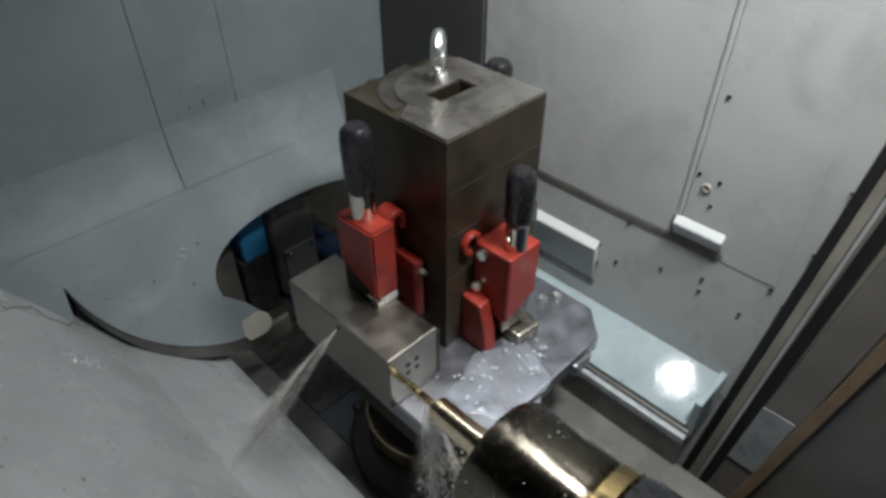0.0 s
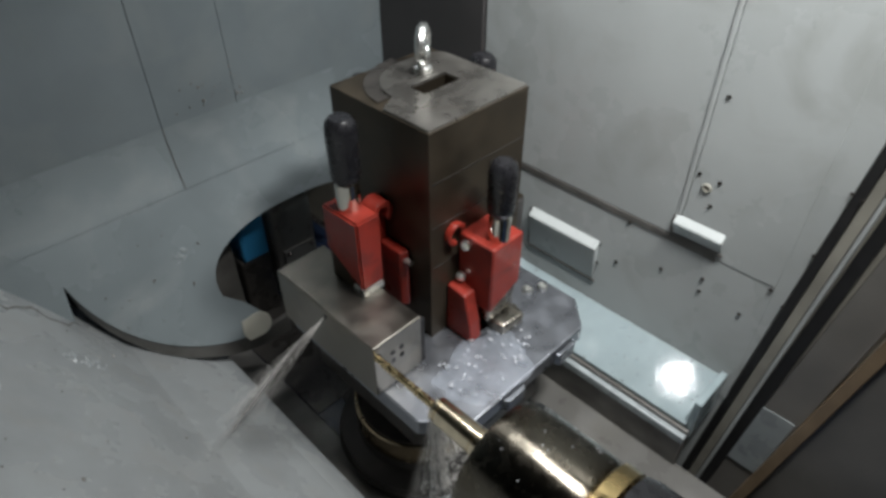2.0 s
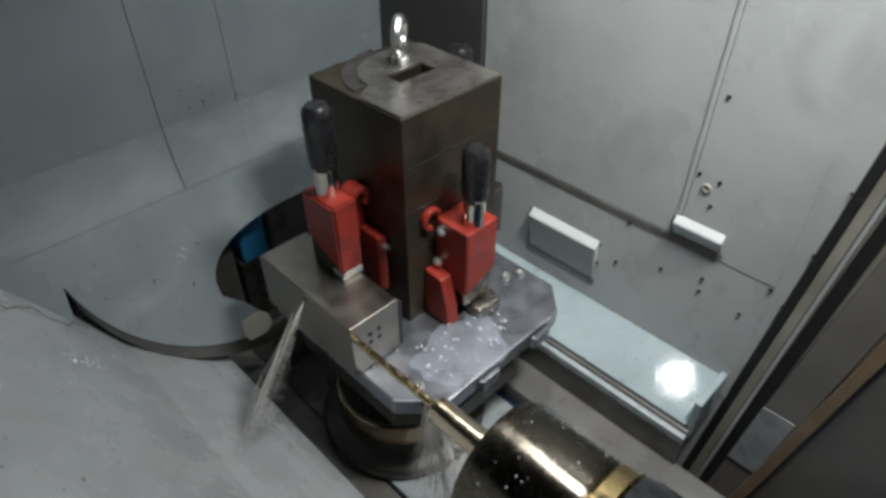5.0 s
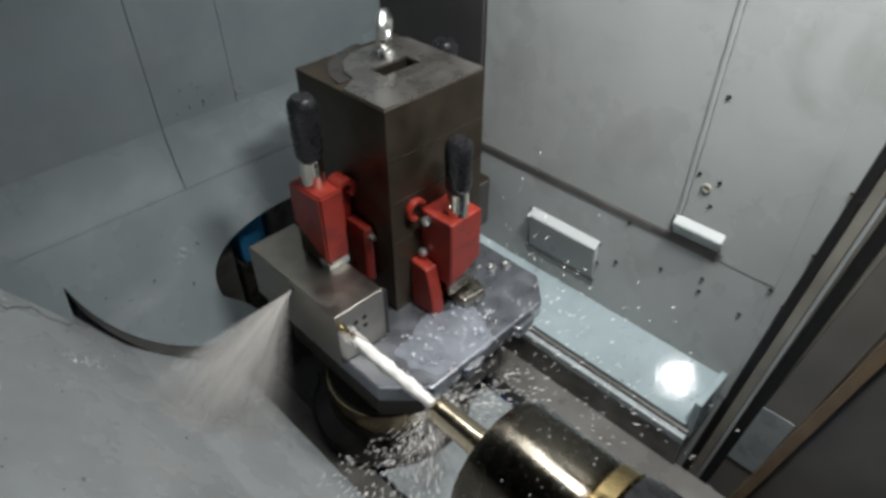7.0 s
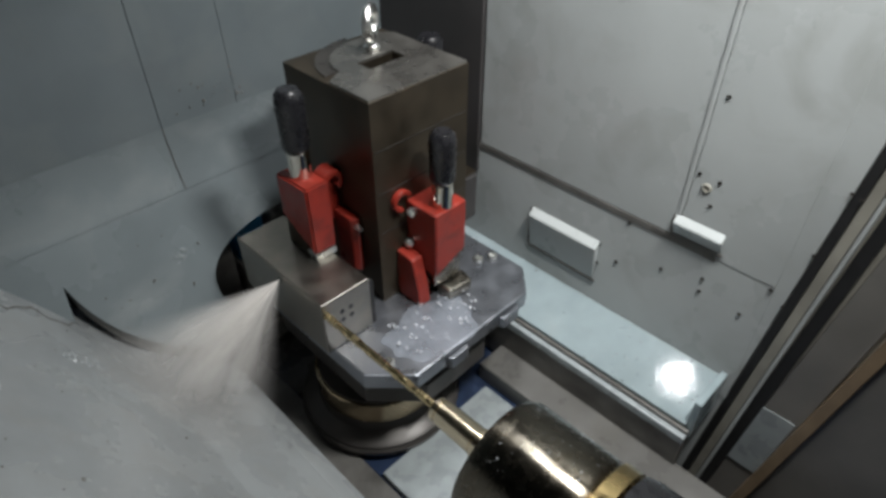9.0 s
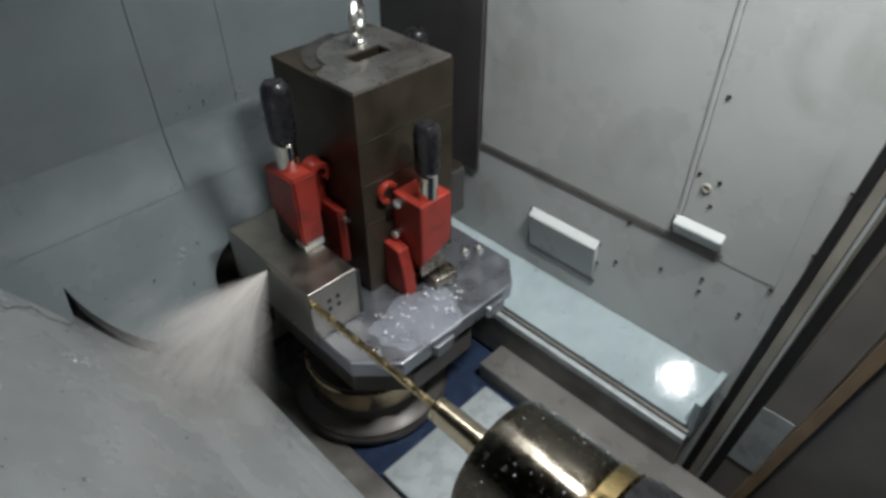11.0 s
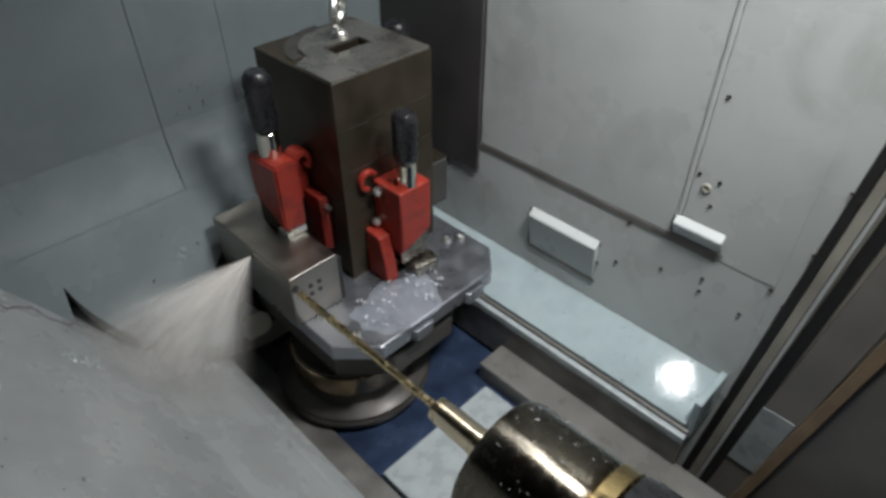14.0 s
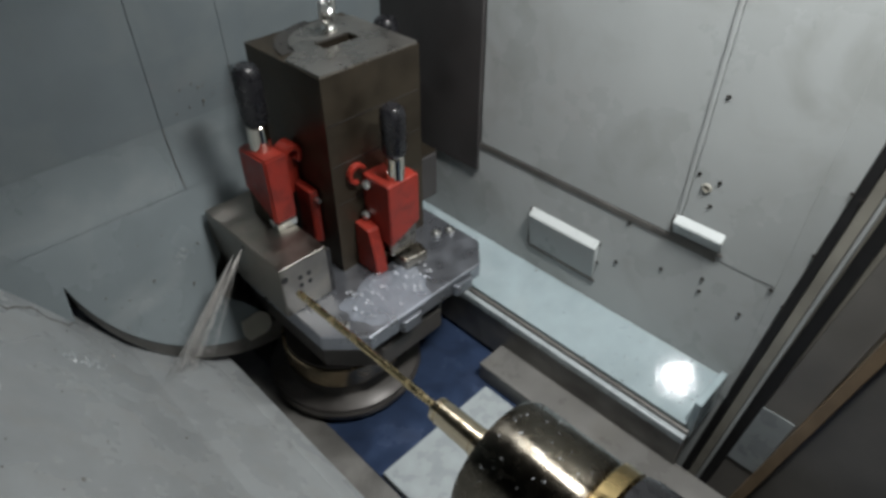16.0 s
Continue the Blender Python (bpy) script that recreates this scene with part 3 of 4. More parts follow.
def clamp_pin(parent, x, y, z0, z1, z2, r=0.0165):
    pin = turned("pin", [(0, r), (z1 - z0 - 0.002, r), (z1 - z0, r * 0.9)], (x, y, z0), (0, 0, 1), M_CHROME, parent, "polished steel pin", 28)
    h = z2 - z1
    turned("knob", [(0, r * 0.95), (0.003, r * 1.14), (h * 0.12, r * 1.22), (h * 0.80, r * 1.26), (h * 0.93, r * 1.16), (h, r * 0.85)], (x, y, z1), (0, 0, 1), M_BLACK, pin, "black plastic grip", 28)


# clamp that stands on the workpiece
left = ridden("toggle_clamp", (0.395, 0.545, 1.2785), "red enamelled clamp with black grip standing on the block", "clamp", "red clamps")
BZ = 1.2775     # top of the workpiece


def red_body(x0, x1, y0, y1, z0, z1, slant, low=0.012):
    bm = bmesh.new()
    prof = [(y0, z0 + low), (y0, z1), (y1, z1 - 0.004), (y1, z0 + slant)]
    rows = [[bm.verts.new((x, y, z)) for y, z in prof] for x in (x0, x1)]
    for k in range(4):
        bm.faces.new((rows[0][k], rows[0][(k + 1) % 4], rows[1][(k + 1) % 4], rows[1][k]))
    bm.faces.new(rows[0])
    bm.faces.new(rows[1])
    bmesh.ops.bevel(bm, geom=bm.edges[:], offset=0.003, segments=2, affect="EDGES")
    return bm


part("body", red_body(0.378, 0.418, 0.506, 0.582, BZ, 1.408, 0.055, 0.013), M_RED, left)
part("foot", box(0.3795, 0.4165, 0.5055, 0.530, BZ + 0.0008, BZ + 0.0128, 0.0015), M_ZINC, left, "bright steel foot")
part("heel", box(0.381, 0.416, 0.5305, 0.579, BZ + 0.0008, 1.325, 0.002), M_TOMB, left, "dark steel heel")
part("bracket", box(0.4185, 0.4565, 0.540, 0.572, BZ + 0.030, 1.385, 0.006), M_RED, left)
arm = part("arm", prism([(0.441, 0.498), (0.450, 0.490), (0.4565, 0.494), (0.4565, 0.5395), (0.441, 0.5395)], BZ - 0.05, 1.330, 0.003), M_RED, left)
turned("bolt", [(0, 0.005), (0.005, 0.005), (0.007, 0.004), (0.012, 0.004)], (0.449, 0.494, 1.345 - 0.03), (0, -1, 0), M_ZINC, arm, "bright bolt", 16)
clamp_pin(left, 0.401, 0.549, 1.402, 1.448, 1.538)

# clamp on the near face of the tower
right = ridden("toggle_clamp", (0.53, 0.42, PZ), "red enamelled clamp with black grip bolted to the tower face", "clamp", "red clamps")


def wedge_body(x0, x1, y0, y1, z0, z1, rise, bm=None):
    """A block whose underside climbs towards x1."""
    m = Matrix(((1, 0, 0, 0), (0, 0, 1, 0), (0, 1, 0, 0), (0, 0, 0, 1)))
    return prism([(x0, z0), (x1, z0 + rise), (x1, z1), (x0, z1)], y0, y1, 0.003, bm, m)


part("body", wedge_body(0.5125, 0.577, 0.385, 0.4500, 1.238, 1.356, 0.026), M_RED, right)
part("wedge", wedge_body(0.518, 0.574, 0.392, 0.4200, 1.2105, 1.2375, 0.0, prism([(0.518, 1.238), (0.574, 1.238), (0.574, 1.262)], 0.392, 0.42, 0, None, Matrix(((1, 0, 0, 0), (0, 0, 1, 0), (0, 1, 0, 0), (0, 0, 0, 1))))), M_STEEL, right, "grey steel wedge under the red body")
bracket = part("bracket", prism([(PZ + 0.001, 0.398), (1.215, 0.402), (1.268, 0.414), (1.272, 0.4500), (PZ + 0.001, 0.4500)], 0.489, 0.5120, 0.003, m=Matrix(((0, 0, 1, 0), (0, 1, 0, 0), (1, 0, 0, 0), (0, 0, 0, 1)))), M_RED, right)


def hook(cx, cz, r0, r1, start, end, y0, y1):
    """A C-shaped forged hook in the upright plane."""
    angles = [radians(start + (end - start) * k / 16) for k in range(17)]
    pts = [(cx + r1 * math.cos(a), cz + r1 * math.sin(a)) for a in angles] + [(cx + r0 * math.cos(a), cz + r0 * math.sin(a)) for a in reversed(angles)]
    return prism(pts, 0, y1 - y0, 0.0015, m=Matrix(((1, 0, 0, 0), (0, 0, 1, y0), (0, 1, 0, 0), (0, 0, 0, 1))))


part("hook", hook(0.500, 1.362, 0.011, 0.018, 20, 270, 0.440, 0.4500), M_RED, right)
part("hook", hook(0.440, 1.385, 0.009, 0.019, -60, 200, 0.526, 0.555), M_RED, left)
for y, z in ((0.433, 1.345), (0.441, 1.282)):
    turned("bolt", [(0, 0.0042), (0.004, 0.0042), (0.0045, 0.0075), (0.010, 0.0075), (0.011, 0.006)], (0.5120, y, z), (-0.90, -0.40, 0.15), M_ZINC, bracket, "bright bolt", 16)
part("jaw", prism([(0.535, 0.375), (0.580, 0.370), (0.588, 0.395), (0.575, 0.42), (0.535, 0.42)], PZ, PZ + 0.022, 0.004), M_STEEL, right, "worn steel jaw on the pallet")
part("jaw_post", box(0.526, 0.571, 0.4205, 0.4500, PZ, 1.262, 0.003), M_TOMB, right, "dark steel post")
clamp_pin(right, 0.543, 0.402, 1.350, 1.397, 1.478, 0.0158)

# clamps on the far faces
rear = ridden("toggle_clamp", (0.68, 0.56, PZ), "red clamp with black grip on the shaded tower face", "clamp", "red clamps")
part("body", box(0.6455, 0.684, 0.53, 0.585, 1.2835, 1.43, 0.004), M_RED, rear)
part("riser", box(0.6455, 0.737, 0.505, 0.600, PZ + 0.001, 1.278, 0.004), M_DARKPANEL, rear, "black riser block")
part("riser_top", box(0.6515, 0.735, 0.507, 0.598, 1.2785, 1.283, 0.001), M_TOMB, rear, "brown oily top plate")
pin = turned("pin", [(0, 0.010), (0.05, 0.010)], (0.666, 0.553, 1.43), (0, 0, 1), M_CHROME, rear, "polished steel pin", 20)
turned("knob", [(0, 0.016), (0.004, 0.020), (0.05, 0.0205), (0.058, 0.015)], (0.666, 0.553, 1.48), (0, 0, 1), M_BLACK, pin, "black plastic grip", 24)
back = ridden("toggle_clamp", (0.53, 0.67, PZ), "red clamp with black grip behind the tower", "clamp", "red clamps")
part("body", box(0.50, 0.55, 0.6445, 0.675, 1.27, 1.43, 0.004), M_RED, back)
part("post", box(0.50, 0.55, 0.6445, 0.685, PZ + 0.001, 1.269, 0.003), M_TOMB, back, "dark steel post")
pin = turned("pin", [(0, 0.010), (0.05, 0.010)], (0.525, 0.664, 1.43), (0, 0, 1), M_CHROME, back, "polished steel pin", 20)
turned("knob", [(0, 0.012), (0.004, 0.015), (0.03, 0.015), (0.036, 0.011)], (0.525, 0.664, 1.48), (0, 0, 1), M_BLACK, pin, "black plastic grip", 24)

# workpiece
work = ridden("steel_workpiece", (0.365, 0.52, PZ + 0.001), "ground steel block being drilled lengthwise, on the pallet", "workpiece")
block = part("block", box(0.3245, 0.4115, 0.424, 0.646, PZ + 0.001, BZ, 0.0018), M_BLOCK, work)
for dx, dz in ((-0.008, -0.008), (0.008, -0.008), (-0.008, 0.008), (0.008, 0.008)):
    turned("tapped_hole", [(0, 0.0042), (0.0006, 0.0042), (0.0006, 0.003)], (0.366 + dx, 0.424, 1.238 + dz), (0, -1, 0), M_RUBBER, block, "dark tapped hole", 16)
# black strip put in for the shade of the gap
part("gap_shade", box(0.4118, 0.4190, 0.4255, 0.4325, PZ + 0.001, BZ - 0.01), M_RUBBER, work, "black strip for the shaded gap beside the block")
turned("drilled_hole", [(0, 0.0062), (0.0006, 0.0062), (0.0006, 0.0055)], (0.331, 0.424, 1.2565), (0, -1, 0), M_RUBBER, block, "dark drilled hole", 20)
turned("outlet_hole", [(0, 0.004), (0.0006, 0.004), (0.0006, 0.003)], (0.3245, 0.528, 1.2645), (-1, 0, 0), M_RUBBER, block, "small outlet hole", 16)

# ---------------------------------------------------------------- spindle and drill
AX, AZ = 0.331, 1.2565
spindle = thing("spindle_head", (AX, 0.0, 0.80), "black machine spindle nose with a bronze ring", "spindle")
turned("nose_ring", [(0, 0.080), (0.004, 0.0845), (0.022, 0.0845), (0.026, 0.080)], (AX, 0.126, AZ), (0, -1, 0), M_BRASS, spindle, "oily bronze ring", 56)
turned("nose", [(0, 0.085), (0.012, 0.088), (0.10, 0.090), (0.11, 0.10), (0.32, 0.10)], (AX, 0.0995, AZ), (0, -1, 0), M_BLACK, spindle, "", 56)
part("head", box(AX - 0.13, AX + 0.13, -0.55, -0.234, 0.80, AZ + 0.14, 0.02), M_BLACK, spindle)

tool = thing("long_drill", (AX, 0.12, AZ), "long slim coated drill in a polished tool holder", "drill")
turned("holder", [(0, 0.078), (0.006, 0.081), (0.108, 0.081), (0.118, 0.075), (0.1205, 0.040), (0.124, 0.030), (0.1245, 0.015)], (AX, 0.1265, AZ), (0, 1, 0), M_HOLDER, tool, "dark polished steel tool holder", 72)
turned("nose", [(0, 0.0200), (0.020, 0.0195), (0.0205, 0.0170), (0.023, 0.0170), (0.0235, 0.0178), (0.078, 0.0166), (0.0785, 0.0152), (0.082, 0.0152), (0.0825, 0.0166), (0.089, 0.0160), (0.094, 0.0100)],
       (AX, 0.2515, AZ), (0, 1, 0), M_NOSE, tool, "slim shrink-fit nose with two grooves", 40)


def drill_bm(y0, y1, r, twist):
    """A two-fluted drill: a lobed section turned along its length."""
    bm = bmesh.new()
    seg, steps = 16, 90
    rows = []
    for s in range(steps + 1):
        y = y0 + (y1 - y0) * s / steps
        rr = r if s < steps - 2 else r * (0.62 if s == steps - 1 else (0.95 if s == steps - 2 else 0.05))
        ring = []
        for k in range(seg):
            a = 2 * math.pi * k / seg
            lobe = rr * (1 - 0.16 * max(0, math.cos(2 * a)) ** 2)
            b = a + twist * s / steps
            ring.append(bm.verts.new((AX + lobe * math.cos(b), y, AZ + lobe * math.sin(b))))
        rows.append(ring)
    for a, b in zip(rows, rows[1:]):
        for k in range(seg):
            bm.faces.new((a[k], a[(k + 1) % seg], b[(k + 1) % seg], b[k]))
    bm.faces.new(rows[0])
    bm.faces.new(rows[-1])
    return bm


sharpen(part("drill_body", drill_bm(0.344, 0.637, 0.0054, 18.0), M_DRILL, tool, "long twist drill, straw-coloured"), 60)


def holder_drops():
    """Clear drops clinging round the tool holder."""
    rng = random.Random(77)
    bm = bmesh.new()
    for _ in range(170):
        a, y, r = rng.uniform(0, 2 * math.pi), 0.132 + 0.10 * rng.random(), 0.0004 + 0.0011 * rng.random() ** 2
        out = Vector((math.cos(a), 0, math.sin(a)))
        m = Matrix.Translation(Vector((AX, y, AZ)) + out * 0.0811) @ out.to_track_quat("Z", "Y").to_matrix().to_4x4() @ Matrix.Diagonal((1, 1.3, 0.6, 1))
        bmesh.ops.create_icosphere(bm, subdivisions=1, radius=r, matrix=m)
    return bm


tagged(sharpen(part("clinging_drops", holder_drops(), M_BUBBLE, tool, "clear coolant drops on the holder"), 80), "clear coolant drops on the holder", "", "", "stuff")


# ---------------------------------------------------------------- coolant
def drops(count, length, spread, size, seed, thick=1.0):
    """Stretched drops thrown down a narrow cone from the origin."""
    rng = random.Random(seed)
    verts, faces = [], []
    for _ in range(count):
        d = length * rng.random() ** 1.4
        a, r = rng.uniform(0, 2 * math.pi), spread * math.sqrt(rng.random())
        way = Vector((math.sin(r) * math.cos(a), math.sin(r) * math.sin(a), -math.cos(r)))
        c = way * d + Vector((0, 0, -0.10 * d * d * rng.random()))
        w = size * rng.uniform(0.35, 1.0) * thick * (0.6 + 1.2 * d / length)
        h = size * rng.uniform(2.5, 9.0)
        u = way.orthogonal().normalized()
        v = way.cross(u)
        n = len(verts)
        verts += [c - way * h, c + u * w, c + v * w, c - u * w, c - v * w, c + way * h]
        for k in range(4):
            faces += [(n, n + 1 + k, n + 1 + (k + 1) % 4), (n + 5, n + 1 + (k + 1) % 4, n + 1 + k)]
    me = bpy.data.meshes.new("drops")
    me.from_pydata([tuple(p) for p in verts], [], faces)
    return me


OUTLET = Vector((0.3225, 0.528, 1.2645))
NOSE = Vector((0.331, 0.350, 1.2540))
JETS, SPLASHES = [], []

for k in range(12):
    me = drops(420, 0.24 + 0.02 * (k % 3), radians(3.0 if k % 3 == 1 else 1.6), 0.00024, 50 + k)
    me.materials.append(M_SPRAY)
    JETS.append(tagged(new("coolant_jet", me), "white mist of coolant spraying out of the drilled block", "coolant spray", "coolant jets", "stuff"))
for k in range(13):
    if k in (2, 5):
        me = drops(700, 0.17, radians(2.4), 0.0006, 90 + k)
    elif k < 9:
        me = drops(150, 0.15 + 0.03 * (k % 3), radians(12), 0.0007, 90 + k, 0.9)
    else:
        me = drops(110, 0.50, radians(16), 0.0008, 90 + k)
    me.materials.append(M_STREAM)
    SPLASHES.append(tagged(new("coolant_splash", me), "coolant splashing down where the drill enters the block", "coolant splash", "coolant splashes", "stuff"))


def sheet(length, half, seed):
    """A thin wavy fan thrown down the axis from the origin."""
    bm = bmesh.new()
    rows = []
    for i in range(15):
        d = 0.002 + length * i / 14
        rows.append([bm.verts.new((d * math.tan(a), 0.05 * d * noise.noise((a * 5, d * 12, seed)) - 0.12 * d * d * math.cos(2 * a), -d))
                     for a in (half * (2 * j / 22 - 1) for j in range(23))])
    for p, q in zip(rows, rows[1:]):
        for j in range(22):
            f = bm.faces.new((p[j], p[j + 1], q[j + 1], q[j]))
            f.smooth = True
    me = bpy.data.meshes.new("sheet")
    bm.to_mesh(me)
    bm.free()
    return me


SHEETS, CURTAINS = [], []
for k, (reach, half) in enumerate(((0.31, 0.42), (0.35, 0.60), (0.41, 0.80), (0.235, 0.30))):
    me = sheet(reach, math.atan(half), 7.0 + k)
    me.materials.append(M_MISTS[k])
    SHEETS.append(tagged(new("coolant_mist", me), "white fan of coolant mist leaving the block's outlet hole", "coolant mist", "coolant mist fans", "stuff"))
for k in range(2):
    me = sheet(0.24, math.atan(0.26), 17.0 + k)
    me.materials.append(M_CURTAIN)
    CURTAINS.append(tagged(new("coolant_curtain", me), "pale torn curtain of coolant falling off the drill", "coolant curtain", "coolant curtains", "stuff"))


def sheath_bm():
    """Water that clings to the turning drill: a lumpy sleeve."""
    bm = bmesh.new()
    rows = []
    for i in range(41):
        y = 0.15 * i / 40
        end = min(1.0, 4 * i / 40, 4 * (40 - i) / 40) ** 0.5
        rows.append([bm.verts.new((r * math.cos(a), y, r * math.sin(a))) for a, r in
                     ((2 * math.pi * j / 14, 0.0056 + 0.0034 * end * (1 + 0.9 * noise.noise((3 * math.cos(2 * math.pi * j / 14), y * 90, 3 * math.sin(2 * math.pi * j / 14))))) for j in range(14))])
    for p, q in zip(rows, rows[1:]):
        for j in range(14):
            bm.faces.new((p[j], p[(j + 1) % 14], q[(j + 1) % 14], q[j]))
    return bm


sheath = sharpen(part("coolant_sheath", sheath_bm(), M_STREAM), 80)
tagged(sheath, "white coolant sleeve running back along the drill", "coolant", "", "stuff")


def puddle():
    """A milky film with bubbles on the pallet corner."""
    rng = random.Random(5)
    bm = bmesh.new()
    cx, cy = 0.470, 0.355
    rings, seg = 7, 40
    grid = []
    for i in range(1, rings + 1):
        row = []
        for k in range(seg):
            a = 2 * math.pi * k / seg
            n = 1 + 0.35 * noise.noise((math.cos(a) * 1.7, math.sin(a) * 1.7, 3.1))
            x, y = cx + 0.082 * n * math.cos(a) * i / rings, cy + 0.052 * n * math.sin(a) * i / rings
            h = 0.0042 * (1 - (i / rings) ** 3) * (1 + 0.9 * noise.noise((x * 90, y * 90, 0)))
            row.append(bm.verts.new((x, y, PZ + 0.0008 + max(h, 0))))
        grid.append(row)
    mid = bm.verts.new((cx, cy, PZ + 0.005))
    for k in range(seg):
        bm.faces.new((mid, grid[0][k], grid[0][(k + 1) % seg]))
        for a, b in zip(grid, grid[1:]):
            bm.faces.new((a[k], b[k], b[(k + 1) % seg], a[(k + 1) % seg]))
    return bm


def bubbles():
    rng = random.Random(8)
    bm = bmesh.new()
    for _ in range(110):
        a, d = rng.uniform(0, 2 * math.pi), math.sqrt(rng.random())
        x, y, r = 0.480 + 0.085 * d * math.cos(a), 0.362 + 0.052 * d * math.sin(a), 0.0008 + 0.0030 * rng.random() ** 2
        bmesh.ops.create_icosphere(bm, subdivisions=1, radius=r, matrix=Matrix.Translation((x, y, PZ + 0.005 + 0.5 * r)) @ Matrix.Diagonal((1, 1, 0.7, 1)))
    return bm


foam = ridden("coolant_foam", (0.47, 0.355, PZ), "milky coolant puddle with bubbles on the pallet", "coolant foam", kind="stuff")
sharpen(part("film", puddle(), M_FOAM, foam), 80)
sharpen(part("bubble_cluster", bubbles(), M_BUBBLE, foam), 80)


# ---------------------------------------------------------------- chips, wet marks and painted glints
def chips(count, seed, place):
    rng = random.Random(seed)
    verts, faces = [], []
    for _ in range(count):
        p, up = place(rng)
        s = rng.uniform(0.0006, 0.0024) * (1 if rng.random() < 0.85 else 1.7)
        u = up.orthogonal().normalized()
        u = (u * math.cos(rng.uniform(0, 6)) + up.cross(u) * math.sin(rng.uniform(0, 6))).normalized()
        v = up.cross(u)
        n = len(verts)
        verts += [p + u * s * rng.uniform(0.8, 1.8), p + v * s, p - u * s, p - v * s * rng.uniform(0.5, 1), p + up * s * 0.9]
        faces += [(n + k, n + (k + 1) % 4, n + 4) for k in range(4)] + [(n + 3, n + 2, n + 1, n)]
    me = bpy.data.meshes.new("chips")
    me.from_pydata([tuple(q) for q in verts], [], faces)
    return me


def on_slope(rng):
    x = 0.265 - 0.34 * rng.random() ** 1.3
    return Vector((x, rng.uniform(0.25, 0.86), slope_z(x) + 0.0002)), Vector((1.1, 0, 1)).normalized()


def on_ledge(rng):
    s = rng.random()
    return Vector((LX + (WX - LX) * s, rng.uniform(0.16, 0.8), LZ + (LW - LZ) * s)), Vector((-0.44, 0, 0.9)).normalized()


def on_apron(rng):
    p = QM @ Vector((rng.uniform(0.12, 0.34), 0.06 + 0.16 * rng.random(), 0.016))
    return p, Vector((0, -QK, 1)).normalized()


for name, count, seed, place, label in (("metal_chips", 70, 3, on_slope, "small dark metal chips on the chip cover"), ("metal_chips", 18, 4, on_ledge, "small dark metal chips on the wet ledge"),
                                        ("metal_chips", 16, 6, on_apron, "small dark metal chips on the apron")):
    me = chips(count, seed, place)
    me.materials.append(M_SHADOWGREY)
    tagged(new(name, me), label, "metal chips", "", "stuff")

def on_back_wall(rng):
    return Vector((0.34 + 0.13 * rng.random(), BY - 0.0003, 1.425 + 0.05 * rng.random() ** 2)), Vector((0, -1, 0))


me = chips(34, 15, on_back_wall)
me.materials.append(M_SHADOWGREY)
tagged(new("wall_grime", me), "dark specks of grime on the back wall", "grime", "", "stuff")


# pale flecks painted for lamp glints on the wet sheet metal
def glint_spot(rng, centre, spread):
    a, d = rng.uniform(0, 2 * math.pi), math.sqrt(rng.random())
    return centre[0] + spread[0] * d * math.cos(a), centre[1] + spread[1] * d * math.sin(a)


def on_cover_patch(rng):
    x, y = glint_spot(rng, (0.058, 0.755), (0.022, 0.016))
    return Vector((x, y, slope_z(x) + 0.0002)), Vector((1.1, 0, 1)).normalized()


def on_apron_patch(rng):
    x, w = glint_spot(rng, (0.262, 0.118), (0.016, 0.012))
    return QM @ Vector((x, w, 0.0163)), Vector((0, -QK, 1)).normalized()


for seed, place, label in ((31, on_cover_patch, "pale flecks painted as a lamp glint on the chip cover"), (32, on_apron_patch, "pale flecks painted as a lamp glint on the apron")):
    me = chips(45, seed, place)
    me.materials.append(M_PALEBLOCK)
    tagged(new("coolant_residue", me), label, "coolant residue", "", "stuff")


def on_wet_ledge(rng):
    s = rng.random()
    return Vector((LX + (WX - LX) * s, 0.155 + 0.18 * rng.random() ** 1.6, LZ + (LW - LZ) * s)), Vector((-0.44, 0, 0.9)).normalized()


me = chips(70, 41, on_wet_ledge)
me.materials.append(M_BUBBLE)
tagged(new("coolant_drops", me), "clear coolant drops on the wet ledge", "coolant drops", "", "stuff")


tab = prism([(0.306, 0.3165), (0.300, 0.300), (0.306, 0.276)]
            + [(0.334 + 0.0235 * math.cos(a), 0.296 + 0.0225 * math.sin(a)) for a in (radians(-95 + 14 * k) for k in range(14))], 0.0165, 0.0195, 0.001, m=QM)
structure("apron_tab", tab, M_CREAM, "cream rounded piece on the apron tip")


def sill_bm():
    """Cream edge of the near door sill, lying over the chip cover's corner."""
    a, b = Vector((-0.061, 0.530, 1.366)), Vector((-0.033, 0.474, 1.333))
    along = (b - a).normalized()
    out = Vector((-0.6, -0.55, -0.15))
    out = (out - along * out.dot(along)).normalized()
    up = along.cross(out).normalized()
    if up.z < 0:
        up = -up
    bm = bmesh.new()
    rows = [[bm.verts.new(p + out * w + up * h) for w, h in ((0, 0), (0.002, 0.004), (0.06, 0.004), (0.06, -0.004), (0, -0.004))] for p in (a - along * 0.25, b + along * 0.25)]
    for k in range(5):
        bm.faces.new((rows[0][k], rows[0][(k + 1) % 5], rows[1][(k + 1) % 5], rows[1][k]))
    bm.faces.new(rows[0])
    bm.faces.new(rows[1])
    return bm


structure("door_sill", sill_bm(), M_CREAM, "cream painted door sill edge")

# ---------------------------------------------------------------- what moves
def travel(t):
    """How far the table has fed: it starts softly, runs evenly and stops just before the end."""
    return float(np.interp(t, (0, 0.5, 1, 4, 6.5, 9, 12, 15, 15.5, 15.8, 16), (0, 0.0065, 0.0143, 0.0623, 0.1021, 0.1416, 0.1885, 0.2350, 0.2424, 0.2460, 0.2464)))


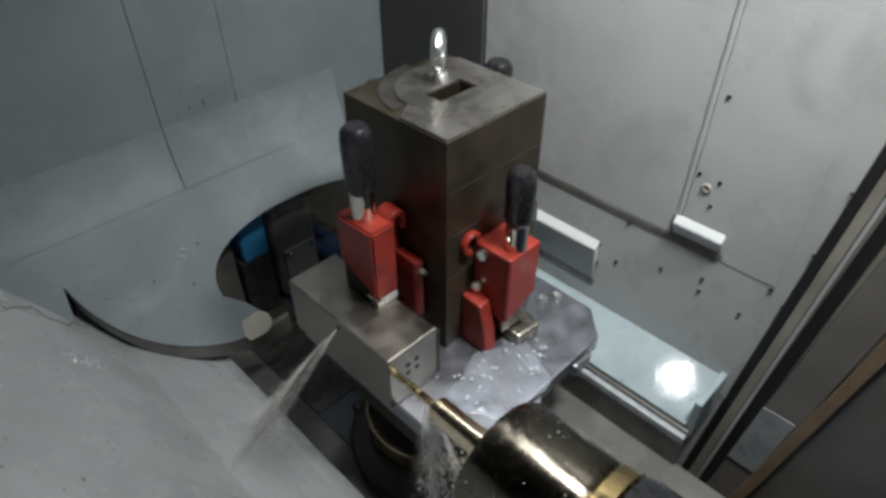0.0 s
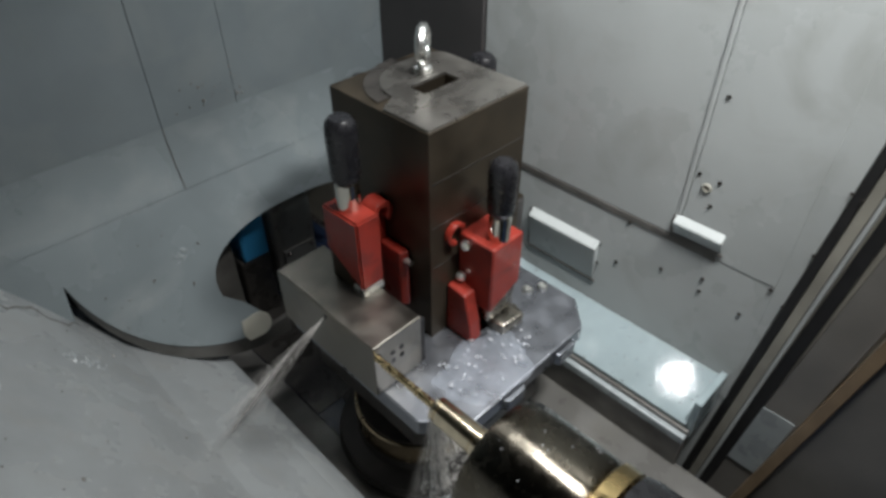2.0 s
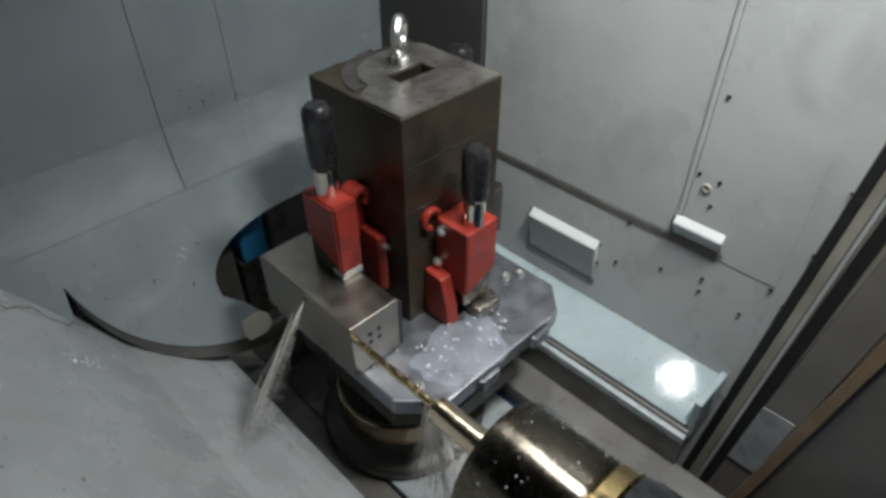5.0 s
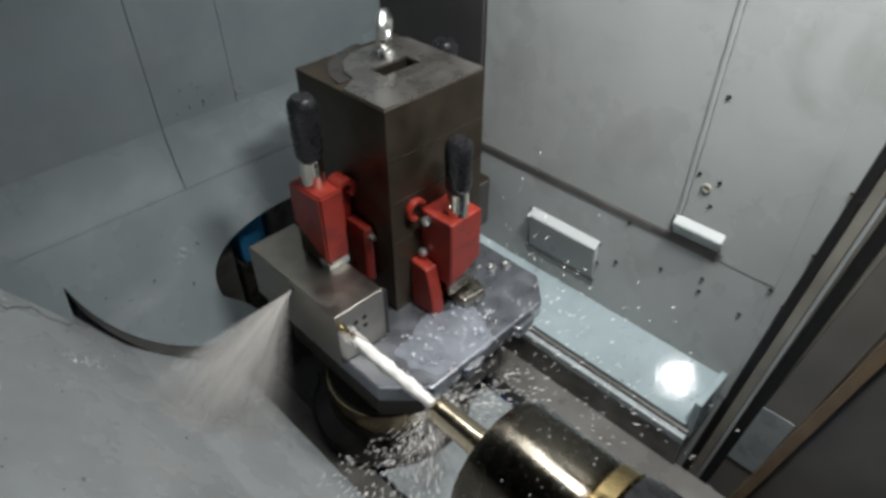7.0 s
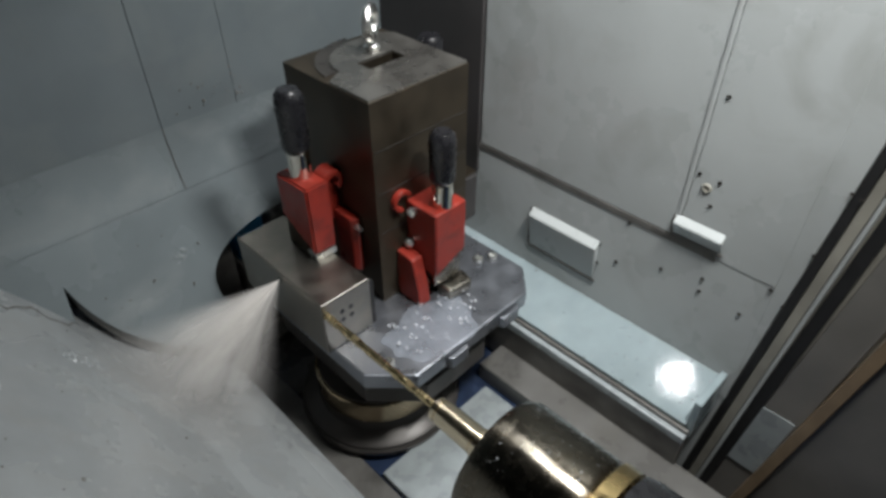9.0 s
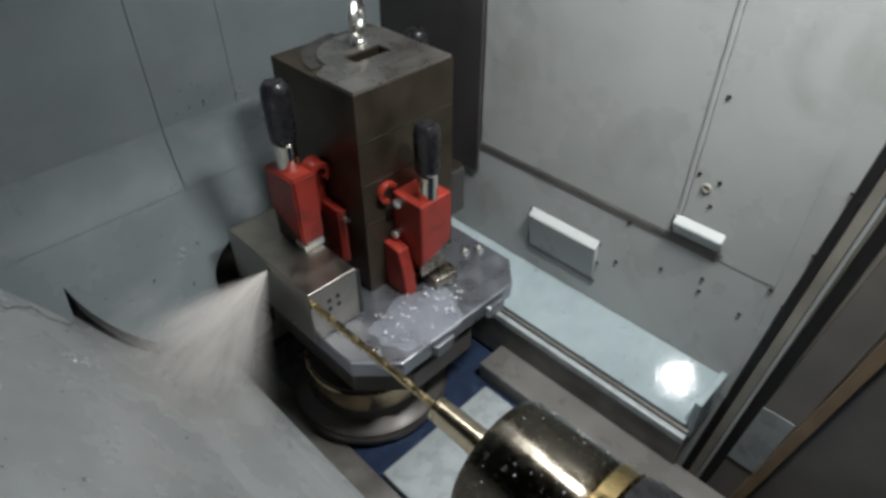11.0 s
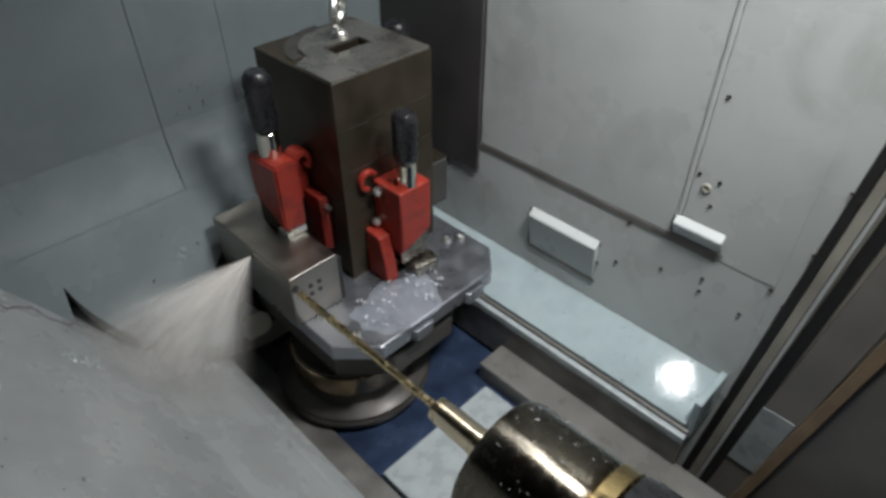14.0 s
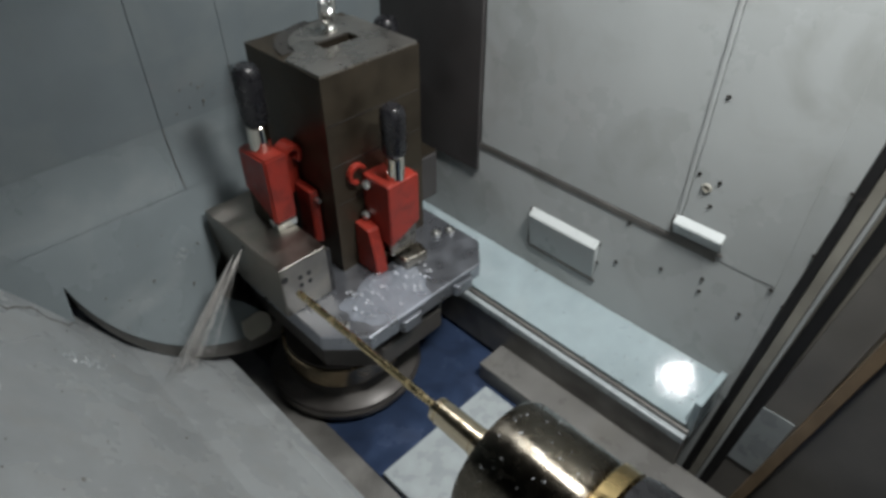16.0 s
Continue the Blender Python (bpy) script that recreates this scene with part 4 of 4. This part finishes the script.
def aimed(place, way):
    """A pose at a place whose downward axis points along way."""
    turn = Vector((0, 0, -1)).rotation_difference(way.normalized()).to_matrix().to_4x4()
    return Matrix.Translation(place) @ turn


def faced(place, way, normal):
    """A pose at a place whose downward axis points along way and whose sheet faces normal."""
    z = -way.normalized()
    y = (normal - z * normal.dot(z)).normalized()
    x = y.cross(z)
    m = Matrix((x, y, z)).transposed().to_4x4()
    m.translation = place
    return m


def motions():
    times = [0.0, 0.5, 1.0, 2.5, 4.0, 6.5, 9.0, 12.0, 13.5, 15.0, 15.5, 16.0]
    for ob in TABLE:
        b = BASES[ob]
        walk(ob, [(t, pose(b.x, b.y + travel(t), b.z)) for t in times])
    steps = [0.5 * k for k in range(33)]
    rng = random.Random(21)
    for n, jet in enumerate(JETS):
        s = n / (len(JETS) - 1)
        wide = (Vector((-0.70, 0.40, -0.36)).lerp(Vector((-0.50, 0.0, -0.70)), s)).normalized()
        rows = []
        for t in steps:
            shake = Vector((rng.uniform(-1, 1), rng.uniform(-1, 1), rng.uniform(-1, 1)))
            stream = Vector((-0.50 + 0.12 * math.sin(5.1 * t), 0.24 + 0.14 * math.sin(3.3 * t + 1), -0.85)).normalized() + shake * 0.11
            full = (wide + shake * 0.10).normalized()
            f = min(1.0, max(0.0, (t - 5.4) / 2.4)) * min(1.0, max(0.0, (16.0 - t) / 0.5))
            rows.append((t, aimed(OUTLET + Vector((0, travel(t), 0)), stream.lerp(full, f))))
        walk(jet, rows)
    for n, jet in enumerate(SPLASHES):
        a = 2 * math.pi * n / len(SPLASHES)
        wide = Vector((math.cos(a) * 0.75, math.sin(a) * 0.4 - 0.25, -0.25 - 0.65 * (n % 2))).normalized()
        if n in (2, 5):
            wide = Vector((0.02 * (n - 3), 1.0, 0.015))
        if n >= 9:
            wide = Vector((0.9, 0.25 - 0.25 * (n - 9), -0.05 - 0.18 * (n - 9))).normalized()
        rows = []
        for t in steps:
            shake = Vector((rng.uniform(-1, 1), rng.uniform(-1, 1), rng.uniform(-1, 1)))
            stream = Vector((0.02 + 0.20 * math.cos(a), -0.22, -1)).normalized() + shake * 0.12
            f = min(1.0, max(0.0, (t - 5.5) / 0.8)) * min(1.0, max(0.0, (8.0 - t) / 1.0))
            drain = 0.40 * min(1.0, max(0.0, (t - 8.0) / 1.0))
            rows.append((t, aimed(NOSE + Vector((0, 0, -drain)), stream.lerp(wide, f))))
        walk(jet, rows)
    gaze = (OUTLET + Vector((0, 0.12, 0)) - Vector(EYE)).normalized()
    for n, fan in enumerate(SHEETS):
        wide = Vector((-0.64, (0.30, 0.10, -0.10, 0.22)[n], (-0.46, -0.44, -0.40, -0.50)[n])).normalized()
        rows = []
        for t in steps:
            shake = Vector((rng.uniform(-1, 1), rng.uniform(-1, 1), rng.uniform(-1, 1))) * 0.07
            stream = Vector((-0.50 + 0.12 * math.sin(5.1 * t), 0.24 + 0.14 * math.sin(3.3 * t + 1), -0.85)).normalized()
            f = min(1.0, max(0.0, (t - 5.4) / 2.4)) * min(1.0, max(0.0, (16.0 - t) / 0.5))
            way = stream.lerp(wide + shake, f).normalized()
            edge = gaze.cross(way).normalized()
            rows.append((t, faced(OUTLET + Vector((-0.014 * (1 - f), travel(t), 0)), way, edge.lerp(gaze, 0.03 + 0.89 * f))))
        walk(fan, rows)
    for n, fall in enumerate(CURTAINS):
        rows = []
        for t in steps:
            shake = Vector((rng.uniform(-1, 1), rng.uniform(-1, 1), 0)) * 0.16
            way = (Vector((-0.12 + 0.16 * n, -0.10, -1)) + shake).normalized()
            drain = 0.42 * min(1.0, max(0.0, (t - 8.0) / 1.0))
            rows.append((t, faced(NOSE + Vector((0, 0.012 * n, -drain)), way, gaze)))
        walk(fall, rows)
    rows = []
    for t, out in ((0.0, 0), (3.0, 0), (5.5, 0), (6.2, 1), (7.0, 1), (7.6, 1), (8.1, 0), (11.0, 0), (16.0, 0)):
        rows.append((t, pose(AX if out else AX + 0.032, 0.349 if out else 0.450 + travel(t), AZ if out else AZ - 0.02, 0, 75 * len(rows), 0)))
    walk(sheath, rows)
    b = BASES[tool]
    walk(tool, [(0.2 * k, pose(b.x, b.y, b.z, 0, 70.0 * k, 0)) for k in range(81)])


motions()
